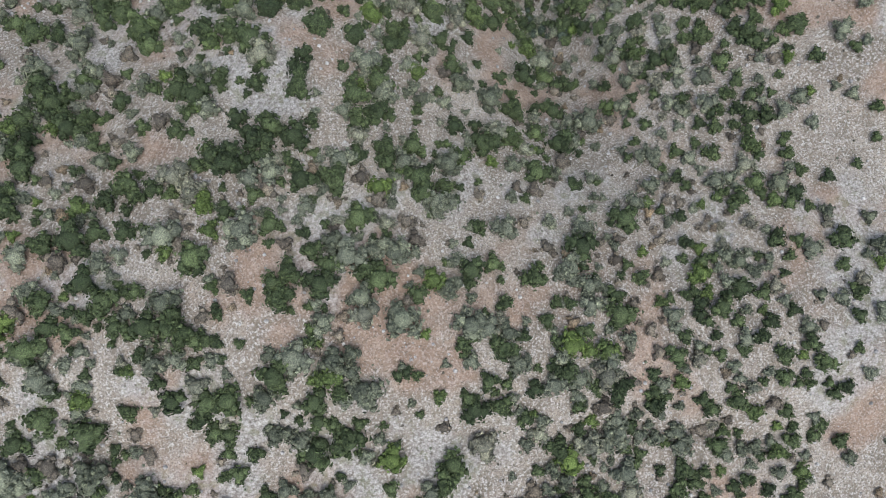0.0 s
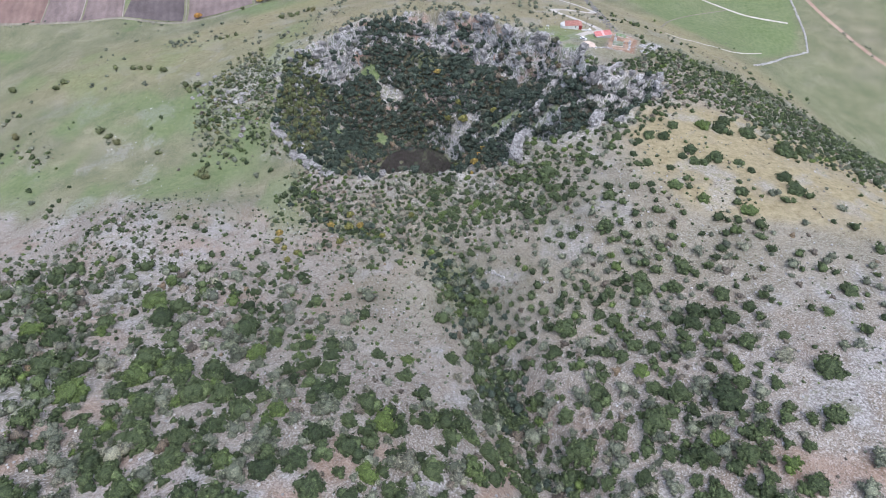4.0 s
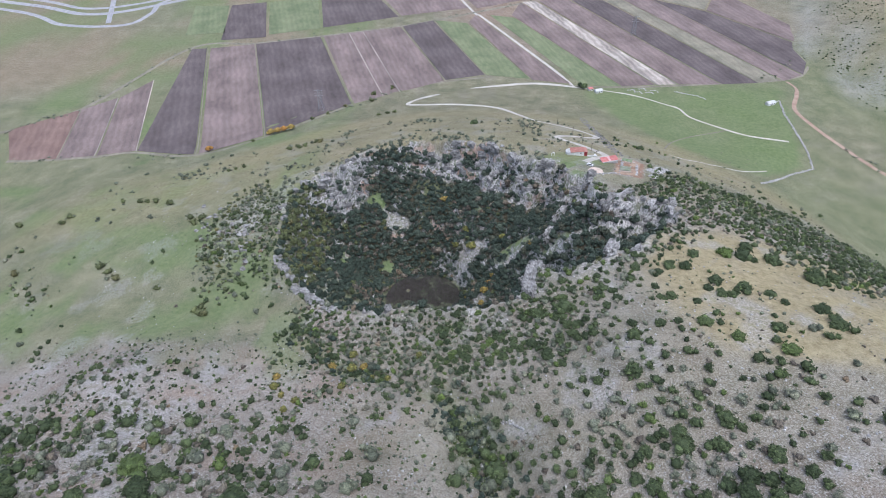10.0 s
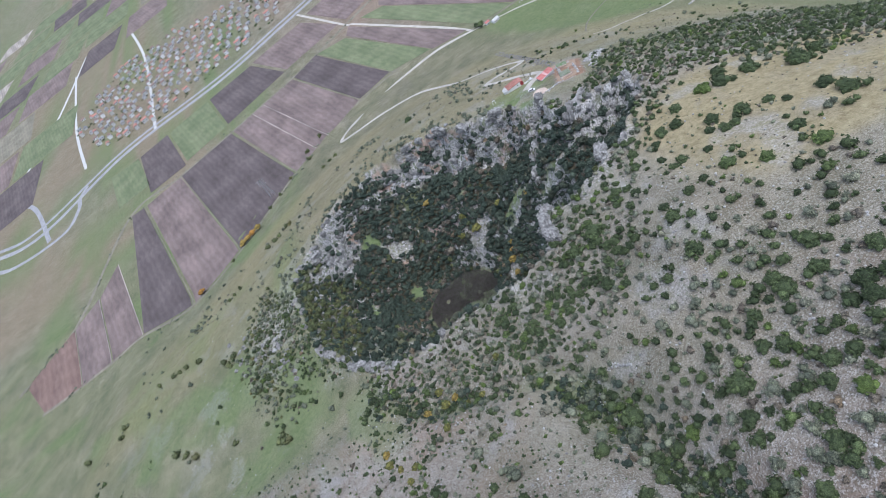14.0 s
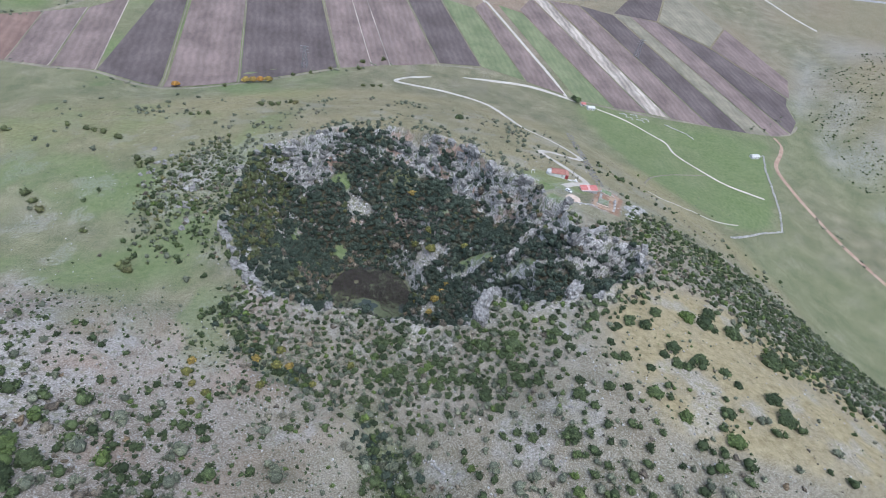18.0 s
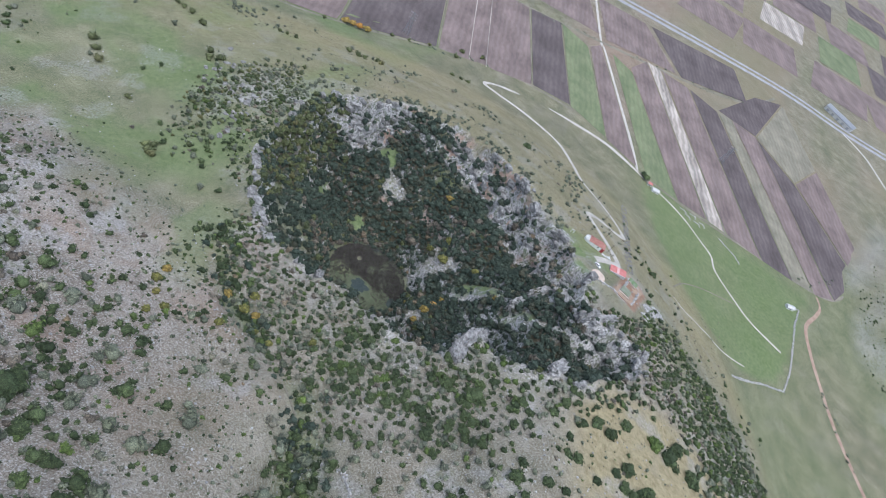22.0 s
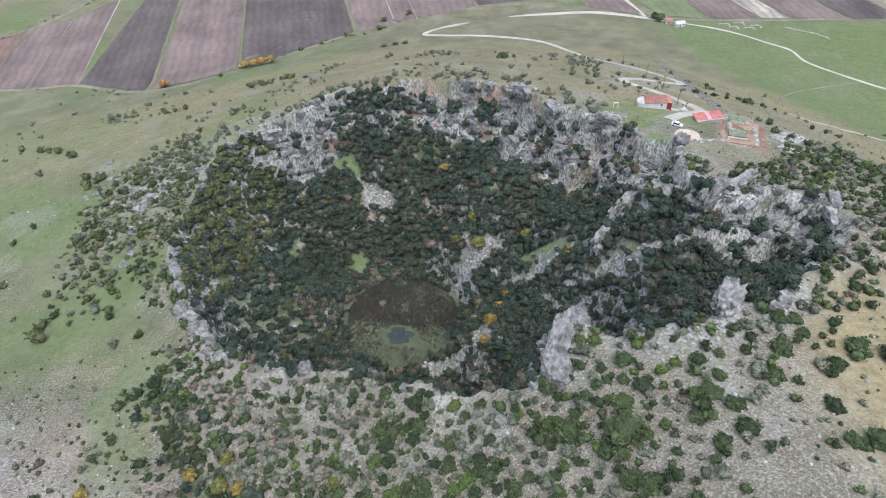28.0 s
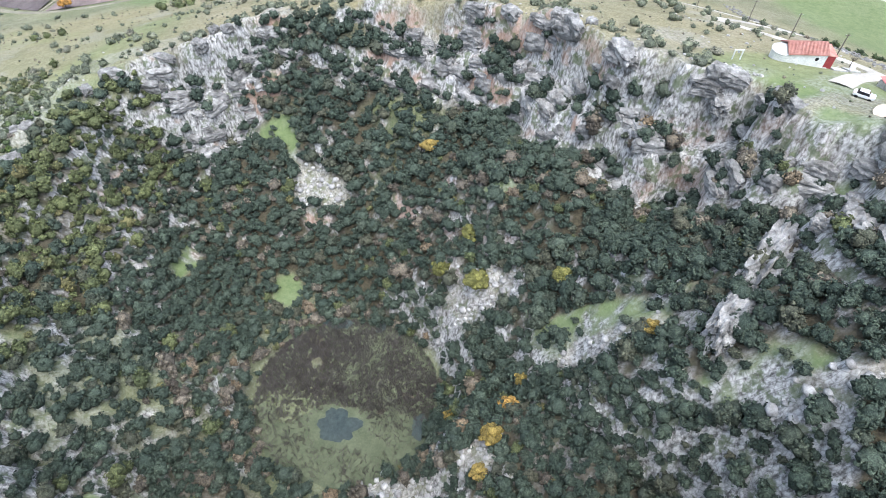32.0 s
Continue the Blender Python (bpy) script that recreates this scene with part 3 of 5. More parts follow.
def field(corners, material, label, lift=0.3, rows=12):
    """A field of four corners, draped over the plain."""
    a, b, c, d = (np.array(q, float) for q in corners)
    u, v = np.meshgrid(np.linspace(0, 1, rows), np.linspace(0, 1, rows))
    u, v = u.ravel()[:, None], v.ravel()[:, None]
    p = (a * (1 - u) + b * u) * (1 - v) + (d * (1 - u) + c * u) * v
    z = land(p[:, 0], p[:, 1]) + lift
    faces = [(r * rows + k, r * rows + k + 1, (r + 1) * rows + k + 1, (r + 1) * rows + k) for r in range(rows - 1) for k in range(rows - 1)]
    ob = new("field", mesh_of("field", np.column_stack([p, z]), faces, material))
    return tagged(ob, label, "field", kind="structure")


ribbon("road", ROAD, 5.0, DIRT, "pale dirt road winding up the grassy hill", lift=0.35)
ribbon("track", ((128, 612), (165, 602), (194, 591), (220, 572), (234, 560), (240, 541), (262, 518), (284, 501), (318, 490)), 2.6, DIRT, "narrow pale track across the green meadow")
ribbon("track", ((180, 438), (200, 474), (228, 498), (266, 512)), 1.6, FALLOW, "faint worn track in green meadow")
ribbon("track", ((173, 409), (188, 409), (222, 424), (243, 426), (276, 438)), 1.8, DIRT, "narrow pale track below the hill")
ribbon("road", ((369, 616), (372, 600), (364, 580), (349, 550), (353, 518), (365, 483), (389, 429), (440, 340), (520, 220)), 4.5, RED_DIRT, "reddish dirt road along the valley")
ribbon("road", ((133, 612), (118, 650), (85, 720), (34, 826), (28, 833), (-23, 983)), 4.0, DIRT, "pale straight farm road between ploughed fields")
ribbon("road", ((91, 622), (165, 611), (260, 612), (340, 617), (380, 625), (400, 640), (440, 700)), 4.0, FALLOW, "grassy farm track along the foot of the hill")
ribbon("road", ((-440, 480), (-355, 484), (-317, 492), (-252, 479), (-190, 511), (-112, 577), (-63, 612), (-20, 629), (40, 640)), 4.5, FALLOW, "grassy farm track at the edge of the fields")
ribbon("road", ((-480, 532), (-412, 581), (-340, 734), (-260, 745), (-173, 765), (-63, 795), (28, 835), (171, 902), (263, 967), (310, 1050)), 5.5, FALLOW, "farm road with grassy verges across the plain")
ribbon("highway", ((-900, 985), (-634, 898), (-510, 858), (-357, 929), (-172, 945), (-27, 989), (305, 1093), (472, 1112), (677, 1165), (1500, 1400)), 10.0, ASPHALT, "grey asphalt highway across the plain")
ribbon("highway", ((-900, 1010), (-634, 918), (-520, 880), (-357, 946), (-172, 962), (-27, 1006), (305, 1110), (472, 1129), (677, 1182), (1500, 1417)), 8.0, ASPHALT, "second carriageway of the grey highway")
ribbon("road", ((-900, 960), (-640, 872), (-550, 820), (-462, 815), (-439, 855), (-440, 889), (-428, 911)), 8.0, ASPHALT, "pale curved slip road of a junction")
ribbon("road", ((-679, 1035), (-608, 1033), (-541, 968), (-487, 823)), 8.0, ASPHALT, "pale road crossing the highway at a junction")
ribbon("road", ((-608, 1033), (-568, 1230), (-542, 1306), (-500, 1600)), 7.0, CONCRETE, "pale straight road to the town")
ribbon("road", ((-438, 976), (-481, 1178), (-520, 1500)), 6.0, CONCRETE, "pale street at the edge of the town")
ribbon("road", ((-300, 940), (-323, 1282), (-366, 1533)), 6.0, CONCRETE, "pale main street through the town")
ribbon("road", ((450, 1106), (493, 1072), (532, 999), (593, 932), (800, 760)), 6.0, DIRT, "pale road beyond the highway")

field(((-438, 482), (-391, 482), (-412, 579), (-470, 538)), SOIL_RED, "reddish ploughed field below the hill")
field(((-390, 482), (-355, 486), (-381, 605), (-411, 579)), SOIL_BROWN, "brown ploughed field strip below the hill")
field(((-353, 486), (-318, 495), (-356, 647), (-379, 605)), SOIL_BROWN, "brown ploughed field strip")
field(((-316, 495), (-254, 481), (-319, 732), (-338, 732)), SOIL_DARK, "dark brown ploughed field")
field(((-249, 481), (-194, 513), (-260, 742), (-314, 732)), SOIL_BROWN, "light brown ploughed field")
field(((-191, 513), (-113, 579), (-177, 762), (-258, 743)), SOIL_DARK, "dark ploughed field")
field(((-110, 580), (-13, 633), (-73, 789), (-173, 762)), SOIL_BROWN, "brown ploughed field")
field(((-11, 634), (34, 646), (-30, 809), (-70, 791)), SOIL_DARK, "dark ploughed strip")
field(((36, 645), (86, 633), (16, 798), (-27, 809)), CROP, "strip of young green crop")
field(((88, 631), (130, 620), (29, 824), (19, 802)), SOIL_BROWN, "brown ploughed strip beside the farm road")
field(((143, 617), (184, 612), (82, 813), (49, 824)), CROP, "green strip beside the farm road")
field(((186, 612), (223, 614), (95, 869), (79, 823)), SOIL_BROWN, "brown ploughed strip")
field(((225, 614), (248, 614), (118, 871), (97, 871)), SOIL_PALE, "pale stubble strip with furrows")
field(((250, 614), (295, 612), (163, 878), (121, 874)), SOIL_BROWN, "brown ploughed strip")
field(((297, 612), (337, 614), (213, 870), (166, 879)), SOIL_DARK, "dark ploughed strip")
field(((338, 614), (365, 618), (236, 879), (216, 873)), FALLOW, "greenish fallow strip")
field(((367, 618), (392, 631), (279, 875), (238, 879)), SOIL_BROWN, "brown ploughed strip with pale furrows")
field(((394, 632), (431, 699), (344, 822), (281, 873)), SOIL_DARK, "dark ploughed field by the hill foot")
field(((-361, 775), (-310, 781), (-331, 880), (-381, 880)), CROP, "green crop field beyond the farm road")
field(((-308, 757), (-250, 764), (-278, 890), (-327, 880)), SOIL_DARK, "dark field beyond the farm road")
field(((-248, 772), (-182, 790), (-204, 905), (-273, 890)), CROP, "green field with brown patches")
field(((-178, 792), (-78, 825), (-122, 920), (-199, 905)), SOIL_DARK, "dark ploughed field beyond the farm road")
field(((-74, 828), (20, 852), (-25, 945), (-118, 925)), SOIL_BROWN, "brown field beyond the farm road")
field(((32, 850), (140, 895), (70, 985), (-10, 960)), SOIL_BROWN, "brown field by the highway")
field(((150, 895), (260, 962), (230, 1050), (80, 990)), SOIL_DARK, "dark field by the highway")
field(((433, 702), (452, 730), (384, 900), (346, 825)), SOIL_BROWN, "brown ploughed strip by the hill foot", lift=0.5)
field(((281, 878), (344, 827), (382, 903), (325, 1040)), FALLOW, "pale green strip by the highway", lift=0.45)
field(((215, 876), (278, 879), (322, 1042), (272, 1000)), SOIL_DARK, "dark strip by the highway", lift=0.4)
for k, path in enumerate((((-391, 482), (-412, 579)), ((-355, 486), (-381, 604)), ((-317, 494), (-356, 646)), ((-252, 481), (-317, 731)), ((-192, 512), (-259, 742)),
                          ((-111, 579), (-175, 762)), ((-62, 606), (-122, 775)), ((-80, 597), (-140, 770)), ((-12, 633), (-72, 790)))):
    ribbon("field_edge", path, 1.1, SOIL_PALE if k in (1, 2, 6, 7) else FALLOW, "narrow pale strip between ploughed fields", "field edge", 0.55)
rng = random.Random(5)
FAR_FIELDS = [(i, j) for i in range(-9, 14) for j in range(0, 9)]
for i, j in FAR_FIELDS:
    cx, cy = i * 150 + rng.uniform(-20, 20) + 40 * j, 1190 + j * 170 + i * 34 + rng.uniform(-15, 15)
    if -520 < cx < 40 and cy < 1480:
        continue
    w, h, k = rng.uniform(50, 68), rng.uniform(65, 80), rng.uniform(-18, 18)
    field(((cx - w, cy - h), (cx + w, cy - h + 22), (cx + w + k, cy + h + 22), (cx - w + k, cy + h)), rng.choice((SOIL_BROWN, SOIL_DARK, CROP, FALLOW, SOIL_PALE, SOIL_BROWN)), "distant field on the plain", lift=0.3 + 0.02 * (i % 5), rows=4)


# ---- plants ----
def ball(level, seed, squash, lumps, ragged, clumps=0):
    """A bush: lumps at the core under many small clumps of leaves, one unit wide; returns vertices and triangles."""
    r = random.Random(seed)
    verts, tris, cores = [], [], []

    def lump(off, rad, lev, rag, flat=1.0):
        bm = bmesh.new()
        bmesh.ops.create_icosphere(bm, subdivisions=lev, radius=1)
        base, turn = len(verts), Matrix.Rotation(r.uniform(0, 6.28), 3, (r.uniform(-1, 1), r.uniform(-1, 1), r.uniform(0.2, 1)))
        for v in bm.verts:
            p = turn @ v.co
            q = 1 + rag * (noise.noise(p * 2.3 + off * 9 + Vector((seed, 0, 0))) + 0.7 * noise.noise(p * 5.1 + off * 7 + Vector((0, seed, 3))))
            p = off + Vector((p.x, p.y, p.z * flat)) * rad * q
            verts.append((p.x, p.y, max((p.z + 0.45) * squash, -0.08)))
        tris.extend(tuple(base + v.index for v in q.verts) for q in bm.faces)
        bm.free()
    for k in range(lumps):
        a = 2 * math.pi * (k + r.uniform(-0.3, 0.3)) / max(lumps - 1, 1)
        off = Vector((0, 0, 0.12)) if k == 0 else Vector((math.cos(a) * 0.55, math.sin(a) * 0.55, r.uniform(-0.16, 0.12)))
        rad = 0.62 if k == 0 else r.uniform(0.32, 0.5)
        cores.append((off, rad))
        lump(off, rad * (0.92 if clumps else 1.0), level, ragged)
    for k in range(clumps):
        off, rad = cores[k % lumps]
        z, a = r.uniform(-0.15, 1.0), r.uniform(0, 6.28)
        d = Vector((math.sqrt(1 - z * z) * math.cos(a), math.sqrt(1 - z * z) * math.sin(a), z))
        c, w = off + d * rad * r.uniform(0.82, 1.04), r.uniform(0.12, 0.22)
        turn, base = Matrix.Rotation(r.uniform(0, 6.28), 3, (r.uniform(-1, 1), r.uniform(-1, 1), r.uniform(0.2, 1))), len(verts)
        for axis in ((1, 0, 0), (0, 1, 0), (-1, 0, 0), (0, -1, 0), (0, 0, 1), (0, 0, -1)):
            p = c + turn @ Vector(axis) * w * r.uniform(0.7, 1.25)
            verts.append((p.x, p.y, max((p.z + 0.45) * squash, -0.08)))
        for q in range(4):
            tris.extend(((base + q, base + (q + 1) % 4, base + 4), (base + (q + 1) % 4, base + q, base + 5)))
    # loose sprays of leaves over the skin
    skin = len(verts)
    for k in range((26 if clumps > 7 else 7) * lumps):
        x, y, z = verts[r.randrange(skin)]
        d = Vector((x, y, z - 0.3 * squash)).normalized()
        c = Vector((x, y, z)) + d * r.uniform(0.0, 0.13)
        u = d.cross(Vector((r.uniform(-1, 1), r.uniform(-1, 1), r.uniform(-1, 1)))).normalized()
        w = r.uniform(0.08, 0.18)
        base = len(verts)
        verts += [tuple(c + u * w), tuple(c - u * w * 0.5 + d * w * 0.9), tuple(c - u * w + d.cross(u) * w)]
        tris.append((base, base + 1, base + 2))
    return np.array(verts, float), np.array(tris, int)


def stuff(name, spots, shapes, material, label, seed=0, heights=None):
    """Many plants as one object. spots: rows of x, y, radius."""
    r = np.random.RandomState(seed)
    spots = np.array(spots, float)
    z = land(spots[:, 0], spots[:, 1]) if heights is None else np.array(heights)
    pick = r.randint(len(shapes), size=len(spots))
    turn, tall, tint = r.uniform(0, 6.283, len(spots)), r.uniform(0.75, 1.15, len(spots)), r.uniform(0, 1, len(spots))
    vs, fs, ts, base = [], [], [], 0
    for k, (v, q) in enumerate(shapes):
        mine = np.where(pick == k)[0]
        if not len(mine):
            continue
        c, s_, rad = np.cos(turn[mine])[:, None], np.sin(turn[mine])[:, None], spots[mine, 2][:, None]
        x = (v[None, :, 0] * c - v[None, :, 1] * s_) * rad + spots[mine, 0][:, None]
        y = (v[None, :, 0] * s_ + v[None, :, 1] * c) * rad + spots[mine, 1][:, None]
        h = v[None, :, 2] * rad * tall[mine][:, None] + z[mine][:, None]
        vs.append(np.stack([x, y, h], -1).reshape(-1, 3))
        fs.append((q[None] + (np.arange(len(mine)) * len(v))[:, None, None] + base).reshape(-1, 3))
        ts.append(np.repeat(tint[mine], len(v)))
        base += len(mine) * len(v)
    vs, fs, ts = np.concatenate(vs), np.concatenate(fs), np.concatenate(ts)
    me = bpy.data.meshes.new(name)
    me.vertices.add(len(vs))
    me.vertices.foreach_set("co", vs.astype(np.float32).ravel())
    me.loops.add(len(fs) * 3)
    me.loops.foreach_set("vertex_index", fs.astype(np.int32).ravel())
    me.polygons.add(len(fs))
    me.polygons.foreach_set("loop_start", np.arange(0, len(fs) * 3, 3, dtype=np.int32))
    me.update(calc_edges=True)
    layer = me.attributes.new("tint", "FLOAT", "POINT")
    layer.data.foreach_set("value", ts.astype(np.float32))
    me.materials.append(material)
    return tagged(new(name, me), label, "scrub", kind="stuff")


def thickness(x, y):
    """How thick the scrub stands, 0 to 1."""
    z = hill(x, y)
    c = zones(x, y, z)
    s = c["s"]
    patch = fbm(x, y, 13, 3, 71)
    south = (0.52 - 0.1 * smooth(4, 20, x - gully_line(y))) * smooth(96, 70, x - 0.25 * np.maximum(-y - 30, 0)) * smooth(75, 20, y + 0.25 * np.maximum(-x - 20, 0)) * smooth(-190, -140, x)
    left = 0.44 * smooth(-25, -55, x - 0.25 * (y - 60)) * smooth(205, 120, y - 0.1 * x + 20 * patch)
    line = gully_line(y)
    gully = 0.95 * np.exp(-((x - line) / 10) ** 2) * smooth(203, 190, y)
    right = 0.4 * smooth(150, 90, y) * smooth(122, 70, x) * smooth(5, 20, x - line) + 0.1 * smooth(30, 55, x) * smooth(205, 130, y) * smooth(190, 120, x)
    front = 1.35 * smooth(-64, -30, s) * (y < 235) * smooth(80, 35, x) * smooth(-110, -80, x) * smooth(-4, 6, x - line)
    crest = 1 - 0.72 * smooth(1.25, 0.7, np.hypot((x + 42) / 24, (y - 110) / 28))
    left = left * crest
    band = 1.05 * smooth(0, 18, x + 0.72 * (y - 255) - 112 + 12 * patch) * smooth(0, 25, 350 - y - 0.2 * x) * smooth(14, 34, z) * smooth(150, 215, y)
    lip = 0.6 * np.exp(-((s + 6) / 9) ** 2) * np.where(y > 300, 0.35, 1.0) + 0.5 * smooth(22, 0, np.hypot((x + 135) * 0.8, (y - 290) * 0.5) - 14)
    grassy = np.where(c["grass"] > 0.68, 0.05, 1.0)
    total = np.maximum.reduce([south, left, right, front]) * grassy * (1 - 0.7 * c["dry"])
    clumps = smooth(0.2, 0.45, fbm(x, y, 40, 3, 73)) * 0.09 * smooth(14, 30, z) * (y > 150)
    total = np.maximum.reduce([total, gully, band, lip, clumps, np.full(x.shape, 0.005)])
    total = total * np.clip(0.95 + np.where(x > line + 6, 0.8, 1.5) * patch, 0.15, 2.0) * 0.42
    return np.where((s > -0.5) | (way(x, y) < 4) | (z < 8) | (np.hypot(x - 92, (y - 318) * 0.8) < 32), 0, total)


def scatter(n, box_, chance, seed, radius, gap=0.75, taken=(), north=1.0):
    """Seeded random spots, thick where chance is high, not overlapping much."""
    r = np.random.RandomState(seed)
    x, y, keep = r.uniform(box_[0], box_[1], n), r.uniform(box_[2], box_[3], n), r.uniform(0, 1, n)
    ok = keep < chance(x, y)
    x, y = x[ok], y[ok]
    rad = radius[0] + (radius[1] - radius[0]) * r.uniform(0, 1, len(x)) ** 1.7
    rad = rad * np.where(y > 130, north, 1.0)
    cells, out = {}, []
    for a, b, c in taken:
        cells.setdefault((int(a // 7), int(b // 7)), []).append((a, b, c))
    for a, b, c in zip(x, y, rad):
        i, j = int(a // 7), int(b // 7)
        if all(math.hypot(a - p, b - q) > gap * (c + w) for u in (-1, 0, 1) for v in (-1, 0, 1) for p, q, w in cells.get((i + u, j + v), ())):
            cells.setdefault((i, j), []).append((a, b, c))
            out.append((a, b, c))
    return out


FULL = [ball(2, k, 0.85, 6, 0.22, 60) for k in range(8)]
RICH = [ball(1, 10 + k, 0.85, 4, 0.25, 24) for k in range(8)]
LIGHT = [ball(1, 20 + k, 0.85, 2, 0.3, 8) for k in range(8)]
LOW = [ball(1, 40 + k, 0.6, 4, 0.34, 6) for k in range(5)]
TALL = [ball(1, 60 + k, 1.15, 2, 0.3, 26) for k in range(8)]

# Single shrubs that stand out: x, y and radius.
EAST_HILL = (
    (94, 90, 3.2), (100, 83, 2.3), (89, 82, 2.7), (93, 79, 2.9), (84, 84, 3.5), (82, 79, 3.3), (78, 82, 2.7), (88, 76, 2.8), (93, 68, 3.0), (104, 69, 1.8),
    (109, 55, 4.3), (103, 40, 3.1), (92, 22, 3.0), (94, 32, 1.8), (133, 88, 3.1), (84, 70, 1.6), (77, 69, 2.7), (84, 64, 1.9), (87, 62, 1.9), (81, 49, 5.0),
    (86, 53, 2.6), (70, 52, 3.7), (66, 46, 2.5), (61, 43, 4.9), (51, 41, 2.9), (38, 49, 3.0), (40, 36, 5.0), (37, 29, 3.4), (50, 55, 1.9), (48, 56, 3.4),
    (62, 62, 2.8))
GULLY_SIDE = (
    (64, 55, 2.8), (63, 73, 2.8), (68, 71, 2.6), (52, 73, 2.0), (58, 69, 2.6), (59, 85, 2.9), (55, 89, 2.6), (71, 98, 3.5), (66, 99, 1.8), (81, 96, 2.9),
    (86, 105, 3.4), (71, 103, 2.9), (60, 98, 2.4), (43, 85, 4.2), (38, 75, 2.9), (24, 70, 2.6), (25, 85, 3.0), (14, 104, 5.1), (71, 31, 3.1), (80, 31, 3.5),
    (75, 36, 2.8), (62, 33, 2.6), (54, 26, 2.8), (45, 26, 2.4), (66, 25, 2.1), (37, 24, 2.0), (81, 21, 2.4), (70, 21, 3.0), (63, 129, 3.3), (67, 146, 3.0))
DRY_SLOPE = (
    (124, 203, 3.8), (132, 202, 4.1), (138, 212, 3.7), (146, 201, 4.2), (110, 179, 3.2), (105, 174, 2.2), (120, 174, 3.2), (97, 165, 1.9), (109, 170, 2.7),
    (95, 151, 3.1), (78, 151, 2.4), (85, 152, 1.8), (104, 142, 2.7), (101, 191, 3.0), (95, 193, 2.8), (108, 201, 2.9), (89, 188, 2.0), (76, 185, 2.2),
    (66, 186, 1.7), (67, 178, 2.1), (46, 174, 4.6), (35, 175, 3.6), (36, 149, 3.1), (47, 156, 2.5), (41, 142, 1.9), (31, 158, 2.7), (51, 129, 2.1), (84, 169, 1.9),
    (129, 170, 2.5), (132, 164, 2.0), (159, 188, 5.0))
DRY_SLOPE_EAST = ((171, 192, 3.5), (145, 150, 4.2), (121, 147, 2.8), (119, 134, 3.6), (84, 177, 1.9), (113, 169, 2.2), (145, 160, 3.5), (15, 428, 3.4))
WEST_HILL = (
    (-137, 77, 5.0), (-151, 82, 4.6), (-127, 87, 3.7), (-130, 62, 5.3), (-145, 68, 4.3), (-113, 50, 5.2), (-98, 35, 2.8), (-90, 25, 3.5), (-100, 51, 3.0), (-89, 39, 2.7),
    (-99, 66, 5.3), (-107, 90, 5.2), (-116, 102, 5.1), (-105, 99, 4.4), (-98, 58, 5.2), (-89, 45, 4.2), (-83, 32, 5.4), (-70, 32, 3.8), (-84, 22, 3.4), (-76, 16, 4.6),
    (-69, 25, 4.1), (-75, 50, 5.3), (-87, 64, 4.1), (-74, 61, 4.0), (-66, 49, 4.1), (-60, 52, 4.0), (-73, 85, 5.5), (-64, 70, 4.0), (-60, 77, 3.0), (-56, 41, 4.1))
SOUTH_CREST = (
    (-46, 41, 3.0), (-45, 32, 3.2), (-62, 36, 3.1), (-43, 21, 3.4), (-54, 24, 3.1), (-50, 60, 2.7), (-48, 67, 2.3), (-38, 68, 3.0), (-37, 60, 3.4), (-35, 47, 4.4),
    (-31, 55, 2.2), (-23, 71, 2.7), (-22, 45, 4.0), (-16, 43, 2.7), (-26, 38, 2.5), (-24, 29, 3.7), (-33, 32, 3.7), (-36, 24, 3.3), (-31, 17, 3.6), (-19, 22, 3.1),
    (-22, 15, 2.9), (-13, 70, 2.4), (-13, 61, 2.8), (-3, 26, 3.9), (-13, 18, 2.7), (13, 50, 3.4), (5, 44, 3.3), (13, 35, 3.9), (2, 38, 2.9), (18, 40, 3.3),
    (11, 87, 3.1), (2, 75, 2.9))
known = [*EAST_HILL, *GULLY_SIDE, *DRY_SLOPE, *DRY_SLOPE_EAST, *WEST_HILL, *SOUTH_CREST]
bushes = scatter(120000, (-330, 120, -110, 470), lambda x, y: thickness(x, y) * (x < gully_line(y) + 6), 11, (1.2, 4.6), 0.45, known, 0.6)
bushes += scatter(120000, (-110, 330, -110, 470), lambda x, y: 1.25 * thickness(x, y) * (x >= gully_line(y) + 6) * (1 - 0.75 * smooth(78, 104, x) * smooth(95, 60, y)), 19, (1.5, 3.3), 0.58, known + bushes, 0.8)
turnip = random.Random(3)
near_plot = known + [b for b in bushes if -10 < b[0] < 90 and 150 < b[1] < 205 and b[2] > 1.3][:110]
near_set = set(near_plot)
rest = [b for b in bushes if b not in near_set]
moods = [turnip.random() + 0.16 * float(vnoise(b[0], b[1], 16, 77)) for b in rest]
moods = [0.62 + 0.22 * q if b[1] > 320 and b[0] < 110 else 0.3 + 0.58 * q if b[1] > 120 and -60 < b[0] < 75 else q for b, q in zip(rest, moods)]
for close, shapes, seed in ((True, RICH, 1), (False, LIGHT, 31)):
    some = [(b, q) for b, q in zip(rest, moods) if (b[1] < 80 and -150 < b[0] < 125) == close]
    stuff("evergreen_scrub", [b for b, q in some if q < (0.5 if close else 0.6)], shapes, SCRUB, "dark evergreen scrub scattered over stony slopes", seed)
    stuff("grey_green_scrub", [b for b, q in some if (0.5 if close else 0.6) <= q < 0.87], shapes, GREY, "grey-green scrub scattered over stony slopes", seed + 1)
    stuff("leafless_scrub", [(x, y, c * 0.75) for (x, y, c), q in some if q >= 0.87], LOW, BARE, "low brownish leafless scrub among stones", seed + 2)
shrub_meshes = [mesh_of("shrub", v, q, SCRUB_NEAR) for v, q in FULL]
